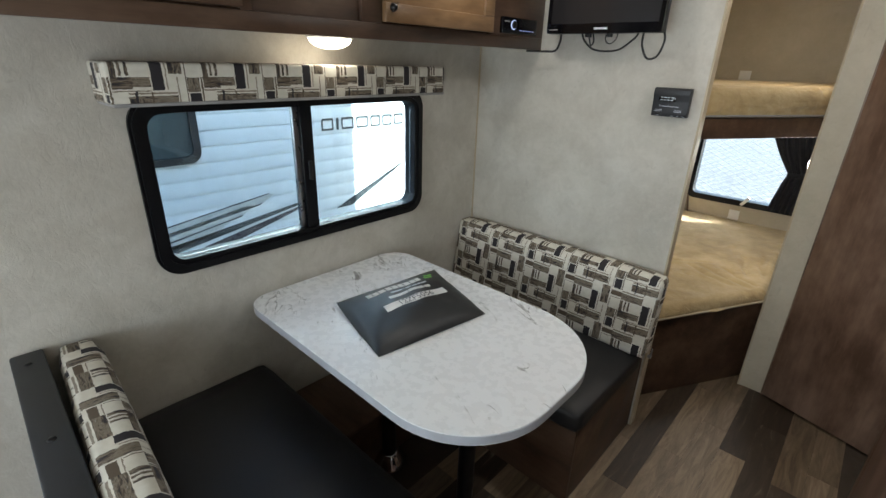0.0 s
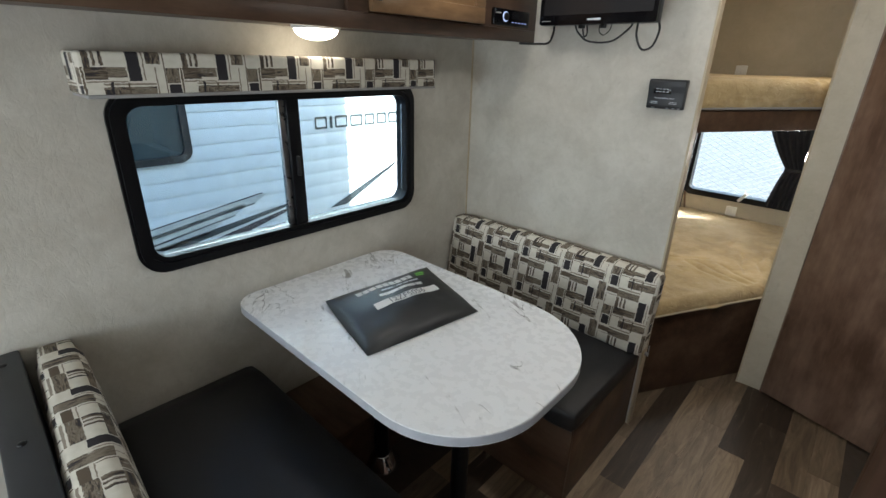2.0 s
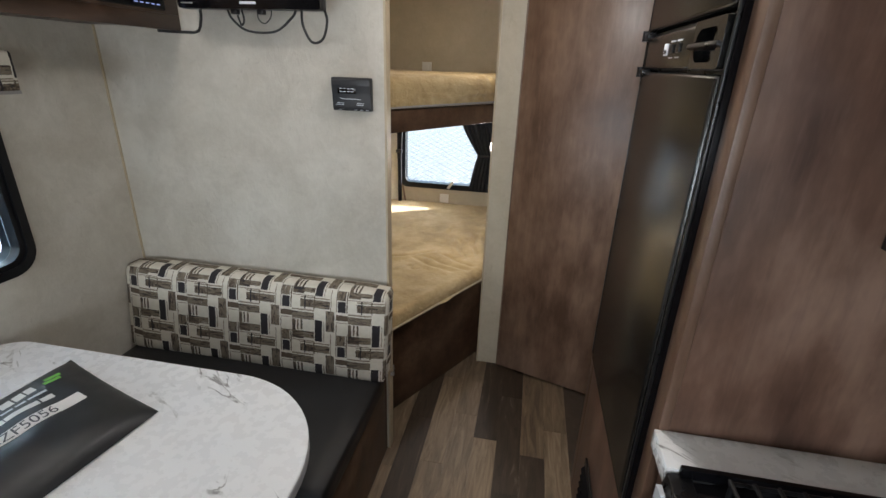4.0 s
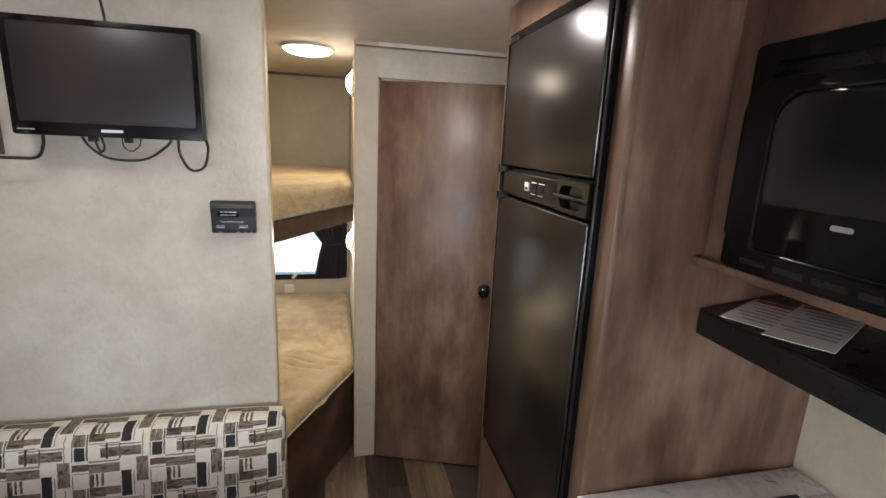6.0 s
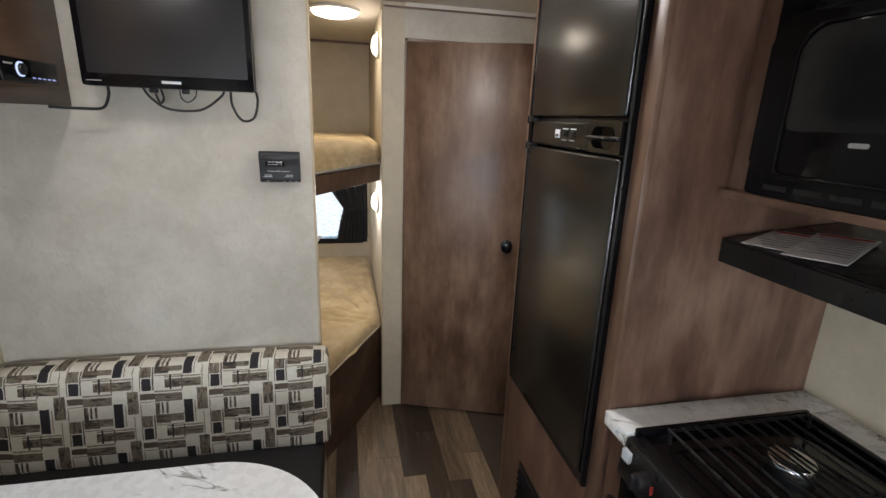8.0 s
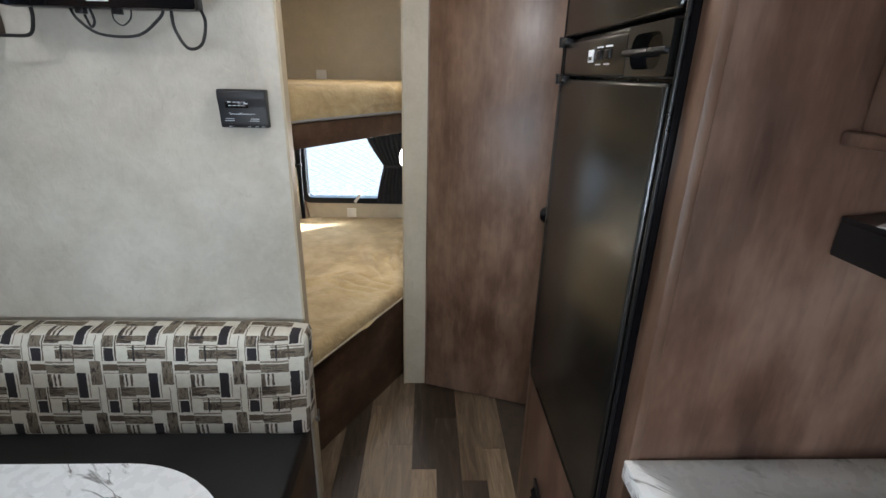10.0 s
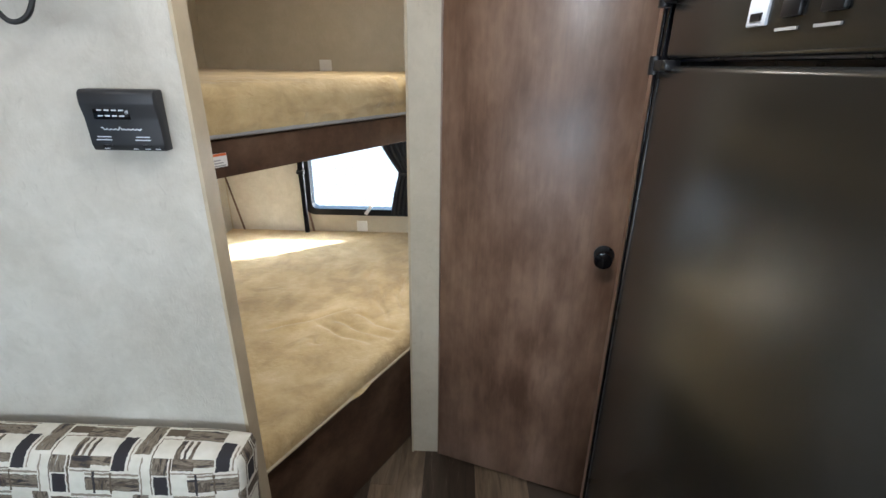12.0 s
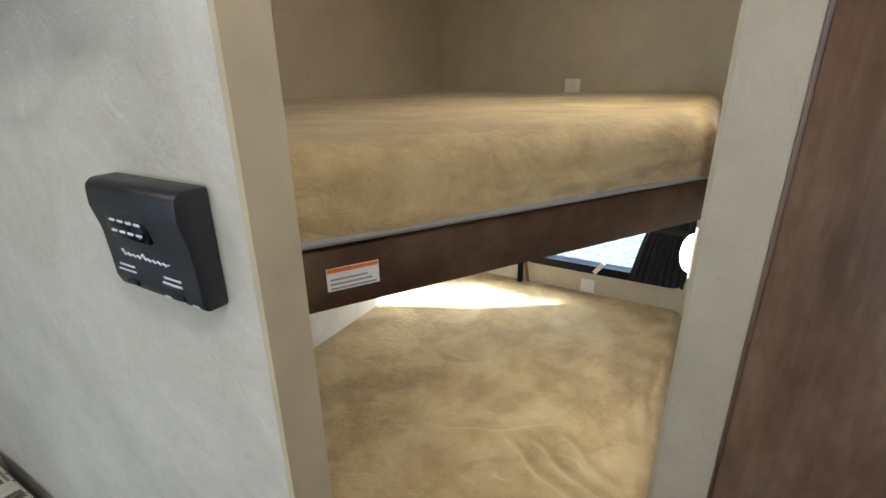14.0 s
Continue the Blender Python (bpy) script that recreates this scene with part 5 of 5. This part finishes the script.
def fridge():
    t = thing("refrigerator", (0.55, 1.43, 0.612), "dark brushed-black two-door refrigerator built into the cabinet", "refrigerator")
    x, n, f = FX - 0.004, 1.160, 1.708
    part("body", box(FX + 0.02, KX - 0.02, 1.145, 1.737, 0.615, 2.0), M_BLACK, t)
    part("frame", ring(rounded(1.140, 1.742, 0.612, 2.005, (0.004,) * 4, 2), rounded(n - 0.003, f + 0.005, 0.645, 1.982, (0.004,) * 4, 2), x - 0.006, FX + 0.03, "x"), M_GLOSS, t, "glossy black trim frame")
    part("frame_bead", box(x - 0.012, x - 0.005, 1.142, 1.150, 0.618, 2.0, 0.003), M_BLACK, t, "raised black bead on the trim frame")
    part("freezer_door", box(x - 0.016, x + 0.02, n, f, 1.612, 1.978, 0.007, 3), M_FRIDGE, t)
    lo = part("main_door", box(x - 0.016, x + 0.02, n, f, 0.650, 1.518, 0.007, 3), M_FRIDGE, t)
    part("edge_strip", box(x - 0.0175, x - 0.006, f - 0.005, f + 0.0015, 0.656, 1.512, 0.002), M_BLACK, lo, "thin black door edge")
    for i, xx in enumerate((0.012, 0.009, 0.011)):
        part("hinge_side_trim", box(x - xx, x - 0.004, f + 0.006 + i * 0.010, f + 0.013 + i * 0.010, 0.650, 1.978, 0.002), M_BLACK if i % 2 else M_GLOSS, t, "narrow black trim beside the hinges")
    c = part("control_strip", box(x - 0.002, x + 0.02, n, f, 1.523, 1.607, 0.003), M_BLACK, t)
    part("control_panel", box(x - 0.015, x - 0.001, 1.318, f - 0.014, 1.526, 1.598, 0.005, 3), M_FRIDGE, c)
    part("display", box(x - 0.0175, x - 0.014, 1.482, 1.512, 1.552, 1.576, 0.001), M_INK, c, "small pale label")
    part("display_print", box(x - 0.0182, x - 0.017, 1.488, 1.506, 1.556, 1.563), M_BLACK, c)
    for a in (1.436, 1.388):
        part("button", box(x - 0.0195, x - 0.014, a, a + 0.024, 1.556, 1.573, 0.002), M_BLACK, c)
        part("print", box(x - 0.0168, x - 0.014, a - 0.004, a + 0.028, 1.577, 1.580), M_INK, c)
        part("print", box(x - 0.0168, x - 0.014, a + 0.002, a + 0.030, 1.546, 1.5485), M_GREYINK, c)
    cup = part("handle_surround", ring(rounded(n + 0.002, 1.312, 1.526, 1.602, (0.006,) * 4, 6), rounded(n + 0.026, 1.296, 1.536, 1.589, (0.024,) * 4, 6), x - 0.017, x - 0.001, "x"), M_FRIDGE, c, "moulded surround of the door pull")
    part("handle_recess", upright(rounded(n + 0.026, 1.296, 1.536, 1.589, (0.024,) * 4, 6), x - 0.003, x - 0.0015, "x"), M_GLOSS, cup)
    part("handle_lever", moved(box(-0.010, 0.004, n + 0.004, 1.318, -0.004, 0.004, 0.002), pose(x - 0.015, 0, 1.560, 0, 20, 0)), M_BLACK, c, "dark latch lever")
    for z in (1.602, 1.518):
        part("hinge", join(box(x - 0.024, x - 0.004, f - 0.040, f + 0.010, z - 0.007, z + 0.007, 0.002), cylinder((x - 0.020, f + 0.006, z - 0.012), (x - 0.020, f + 0.006, z + 0.012), 0.008, 14)), M_BLACK, t)
    part("top_hinge", box(x - 0.018, x - 0.001, f - 0.06, f + 0.004, 1.976, 1.990, 0.002), M_BLACK, t)


fridge()

# ---- kitchen ----


def kitchen_base():
    t = thing("kitchen_base_cabinet", (0.57, 0.3, 0), "brown wood kitchen base cabinet", "cabinet")
    part("body", box(0.29, KX - 0.001, -0.6, 0.985, 0.0, 0.775), M_PANEL, t)
    part("filler", box(0.275, KX - 0.001, 0.987, 1.088, 0.0, 0.86), M_PANEL, t)
    return t


kitchen_base()


def countertop():
    xs = (0.247, KX - 0.001)
    bm = join(box(xs[0], xs[1], 0.995, 1.087, 0.862, 0.90, 0.002), box(0.755, xs[1], 0.44, 0.995, 0.862, 0.90, 0.002), box(xs[0], xs[1], -0.6, 0.44, 0.862, 0.90, 0.002))
    solid("countertop", bm, M_MARBLE, (0.55, 0.3, 0.862), "white marble-look laminate countertop around the stove", "countertop")


countertop()


def stove():
    x0, x1, y0, y1 = 0.235, 0.752, 0.443, 0.992
    t = thing("stove", (0.49, 0.72, 0.776), "black enamel drop-in gas stove with a wire grate and chrome burner", "stove")
    part("cooktop", box(x0 + 0.045, x1, y0, y1, 0.87, 0.897, 0.004), M_GLOSS, t)
    rim = join(box(x0 + 0.03, x1, y1 - 0.012, y1, 0.895, 0.915, 0.003), box(x0 + 0.03, x1, y0, y0 + 0.012, 0.895, 0.915, 0.003), box(x1 - 0.016, x1, y0 + 0.012, y1 - 0.012, 0.895, 0.913, 0.003))
    part("rim", rim, M_GLOSS, t)
    prof = [(x0 + 0.05, 0.898), (x0 + 0.012, 0.893), (x0 - 0.004, 0.80), (x0 + 0.05, 0.79)]
    bm = bmesh.new()
    a = [bm.verts.new((x, y0, z)) for x, z in prof]
    b = [bm.verts.new((x, y1, z)) for x, z in prof]
    bm.faces.new(a), bm.faces.new(b[::-1])
    for i in range(4):
        j = (i + 1) % 4
        bm.faces.new((a[i], b[i], b[j], a[j]))
    bmesh.ops.recalc_face_normals(bm, faces=bm.faces[:])
    bmesh.ops.bevel(bm, geom=bm.edges[:], offset=0.004, segments=2, affect="EDGES", profile=0.5)
    panel = part("control_panel", bm, M_BLACK, t)
    part("warning_label", box(x0 - 0.0035, x0 + 0.006, 0.955, 0.980, 0.848, 0.875), M_INK, panel)
    for y in (0.90, 0.80, 0.70, 0.58):
        k = part("knob", cylinder((x0 + 0.008, y, 0.848), (x0 - 0.022, y, 0.853), 0.021, 24, 0.018, 0.003), M_STAT, t)
        part("grip", box(x0 - 0.034, x0 - 0.018, y - 0.005, y + 0.005, 0.834, 0.872, 0.003), M_STAT, k)
        part("dial_mark", box(x0 - 0.003, x0 + 0.004, y - 0.028, y - 0.0245, 0.838, 0.858), M_RED, k)
    part("oven_front", box(x0 + 0.012, 0.28, y0, y1, 0.30, 0.79, 0.004), M_GLOSS, t)
    part("oven_handle", join(box(x0 - 0.035, x0 - 0.018, y0 + 0.03, y1 - 0.02, 0.735, 0.757, 0.006), box(x0 - 0.02, x0 + 0.014, y1 - 0.06, y1 - 0.04, 0.735, 0.757), box(x0 - 0.02, x0 + 0.014, y0 + 0.06, y0 + 0.08, 0.735, 0.757)), M_BLACK, t)
    # burners
    for bx, by, r in ((0.535, 0.835, 0.048), (0.40, 0.60, 0.042), (0.64, 0.60, 0.042)):
        b = part("burner", cylinder((bx, by, 0.897), (bx, by, 0.912), r * 0.8, 28, bevel=0.002), M_CHROME, t)
        part("burner_cap", cylinder((bx, by, 0.912), (bx, by, 0.924), r, 32, r * 0.92, 0.003), M_CHROME, b)
    # grate
    g = []
    for i in range(12):
        gx = 0.325 + i * 0.035
        g.append(cylinder((gx, y0 + 0.02, 0.930), (gx, y1 - 0.035, 0.930), 0.0032, 8))
    for gy in (y0 + 0.02, 0.72, y1 - 0.035):
        g.append(cylinder((0.325, gy, 0.924), (0.71, gy, 0.924), 0.0036, 8))
    for gx in (0.325, 0.71):
        for gy in (y0 + 0.03, y1 - 0.045):
            g.append(cylinder((gx, gy, 0.897), (gx, gy, 0.93), 0.004, 8))
    part("grate", join(*g), M_BLACK, t)


stove()


def upper_cabinet():
    xf = 0.478
    t = thing("upper_kitchen_cabinet", (0.66, 0.6, 1.455), "brown wood upper cabinet holding the microwave", "cabinet")
    part("shelf", box(0.452, KX - 0.001, 0.40, 1.088, 1.445, 1.463, 0.003), M_STILE, t)
    part("side", box(xf, KX - 0.001, 1.024, 1.088, 1.463, CZ - 0.002), M_PANEL, t)
    part("side", box(xf, KX - 0.001, 0.40, 0.424, 1.463, CZ - 0.002), M_PANEL, t)
    part("upper_face", box(xf - 0.014, xf + 0.004, 0.424, 1.024, 1.866, CZ - 0.002, 0.003), M_PANEL, t)
    part("back", box(KX - 0.012, KX - 0.001, 0.424, 1.024, 1.463, CZ - 0.002), M_PANEL, t)


upper_cabinet()


def microwave():
    y0, y1, z0, z1, x = 0.44, 1.018, 1.464, 1.862, 0.452
    t = thing("microwave", (0.6, 0.73, z0), "black built-in microwave oven with a glass door", "microwave")
    part("body", box(x + 0.03, KX - 0.02, y0, y1, z0, z1), M_BLACK, t)
    part("trim_frame", ring(rounded(y0, y1, z0 + 0.001, z1, (0.01,) * 4, 4), rounded(y0 + 0.03, y1 - 0.045, z0 + 0.055, z1 - 0.03, (0.01,) * 4, 4), x, x + 0.05, "x"), M_OVEN, t)
    d = part("door", upright(rounded(y0 + 0.13, y1 - 0.018, z0 + 0.040, z1 - 0.060, (0.02, 0.03, 0.05, 0.02), 6), x - 0.022, x + 0.004, "x", 0.007), M_OVEN, t)
    rim = [(x - 0.0225, a, b) for a, b in rounded(y0 + 0.195, y1 - 0.080, z0 + 0.047, z1 - 0.085, (0.02, 0.02, 0.05, 0.02), 6)]
    part("door_lip", tube(rim + rim[:1], 0.0035), M_GLOSS, d, "glossy curved lip round the glass")
    part("door_window", upright(rounded(y0 + 0.20, y1 - 0.085, z0 + 0.130, z1 - 0.092, (0.02, 0.02, 0.05, 0.02), 6), x - 0.0235, x - 0.021, "x"), M_OVENGLASS, d)
    part("brand_mark", upright(rounded(0.776, 0.808, z0 + 0.106, z0 + 0.114, (0.0039,) * 4, 5), x - 0.0245, x - 0.022, "x"), M_GREYINK, d, "small pale maker's mark")
    for i in range(7):
        part("vent_slot", box(x - 0.001, x + 0.002, y0 + 0.06 + i * 0.07, y0 + 0.115 + i * 0.07, z0 + 0.014, z0 + 0.024), M_BLACK, t)
    part("keypad", box(x - 0.018, x + 0.004, y0 + 0.02, y0 + 0.125, z0 + 0.04, z1 - 0.060, 0.003), M_OVEN, t)


microwave()


def hood():
    t = thing("range_hood", (0.66, 0.72, 1.293), "black metal range hood under the microwave shelf", "range hood")
    part("canopy", upright([(0.489, 1.288), (KX - 0.001, 1.288), (KX - 0.001, 1.385), (0.489, 1.345)], 0.40, 1.088, "y", 0.004), M_BLACK, t)
    part("top_edge", box(0.488, 0.496, 0.405, 1.084, 1.338, 1.3465, 0.002), M_GLOSS, t)
    part("filter", box(0.54, 0.80, 0.47, 0.97, 1.282, 1.289, 0.002), M_BLACK, t)


hood()


def leaflet(x, y, turn, z, half=0.105):
    m = pose(x, y, z, 0, -6.2, 0) @ pose(0, 0, 0, 0, 0, turn)
    t = thing("leaflet", (x, y, z), "white printed instruction leaflet with a red heading on the hood", "leaflet", "leaflets on the hood")
    part("sheet", moved(box(-half, half, -0.055, 0.055, 0, 0.0012), m), M_PAPER, t)
    part("heading", moved(box(half - 0.02, half - 0.005, -0.048, 0.048, 0.0012, 0.0016), m), M_RED, t)
    for i in range(int(half / 0.0117)):
        part("text_line", moved(box(half - 0.039 - i * 0.018, half - 0.033 - i * 0.018, -0.046, 0.046 - 0.012 * (i % 3), 0.0012, 0.0016), m), M_GREYINK, t)
    return t


leaflet(0.576, 1.004, 19, 1.3568, 0.075)
leaflet(0.606, 0.925, 24, 1.3620)



def plain_window(number, hole, x, label, axis="x"):
    t = tagged(new("window_%d" % number), label, kind="structure")
    ORIGIN[t.name] = Vector((0, 0, 0))
    a, b, c, d = hole
    part("window_frame", ring(rounded(a - 0.03, b + 0.03, c - 0.03, d + 0.03, (0.06,) * 4), rounded(a + 0.012, b - 0.012, c + 0.012, d - 0.012, (0.03,) * 4), x - 0.012, x + 0.062, axis), M_FRAME, t)
    p = part("pane", upright([(a + 0.01, c + 0.01), (b - 0.01, c + 0.01), (b - 0.01, d - 0.01), (a + 0.01, d - 0.01)], x + 0.022, x + 0.026, axis), M_GLASS, t)
    p.visible_shadow = False


# Invented front-wall window, out of view, to hold the nose fill light.
plain_window(4, NWIN, FRONT - 0.05, "unseen black-framed window added in the front wall for light", "y")
# Side window and doorway frame: unseen, added around the assumed daylight openings.
plain_window(3, FWIN, WX - 0.05, "unseen black-framed front side window added for daylight")
structure("trim_entry", ring([(EWIN[0] - 0.03, 0.0), (EWIN[1] + 0.03, 0.0), (EWIN[1] + 0.03, EWIN[3] + 0.03), (EWIN[0] - 0.03, EWIN[3] + 0.03)], [(EWIN[0] + 0.01, EWIN[2] + 0.005), (EWIN[1] - 0.01, EWIN[2] + 0.005), (EWIN[1] - 0.01, EWIN[3] - 0.01), (EWIN[0] + 0.01, EWIN[3] - 0.01)], KX - 0.012, KX + 0.062, "x"), M_FRAME, "black frame of the unseen entry doorway added for daylight")

# ---- floor planks ----


def planks():
    w, g, ln = 0.1017, 0.0006, 0.57
    bm = box(0, w - g, 0, ln - g, -0.004, 0.0, 0.0004, 1)
    me = bpy.data.meshes.new("plank")
    bm.to_mesh(me), bm.free()
    me.materials.append(M_PLANK)
    joints = (2.14, 1.83, 1.62, 1.97, 1.71, 2.015, 1.765, 2.075, 1.94, 1.675, 1.88, 2.05)
    for k, joint in enumerate(joints):
        for row in range(-5, 2):
            ob = new("plank", me)
            ob.location = (-0.9635 + k * w, joint + row * ln, 0)
            ob.parent = floor


planks()
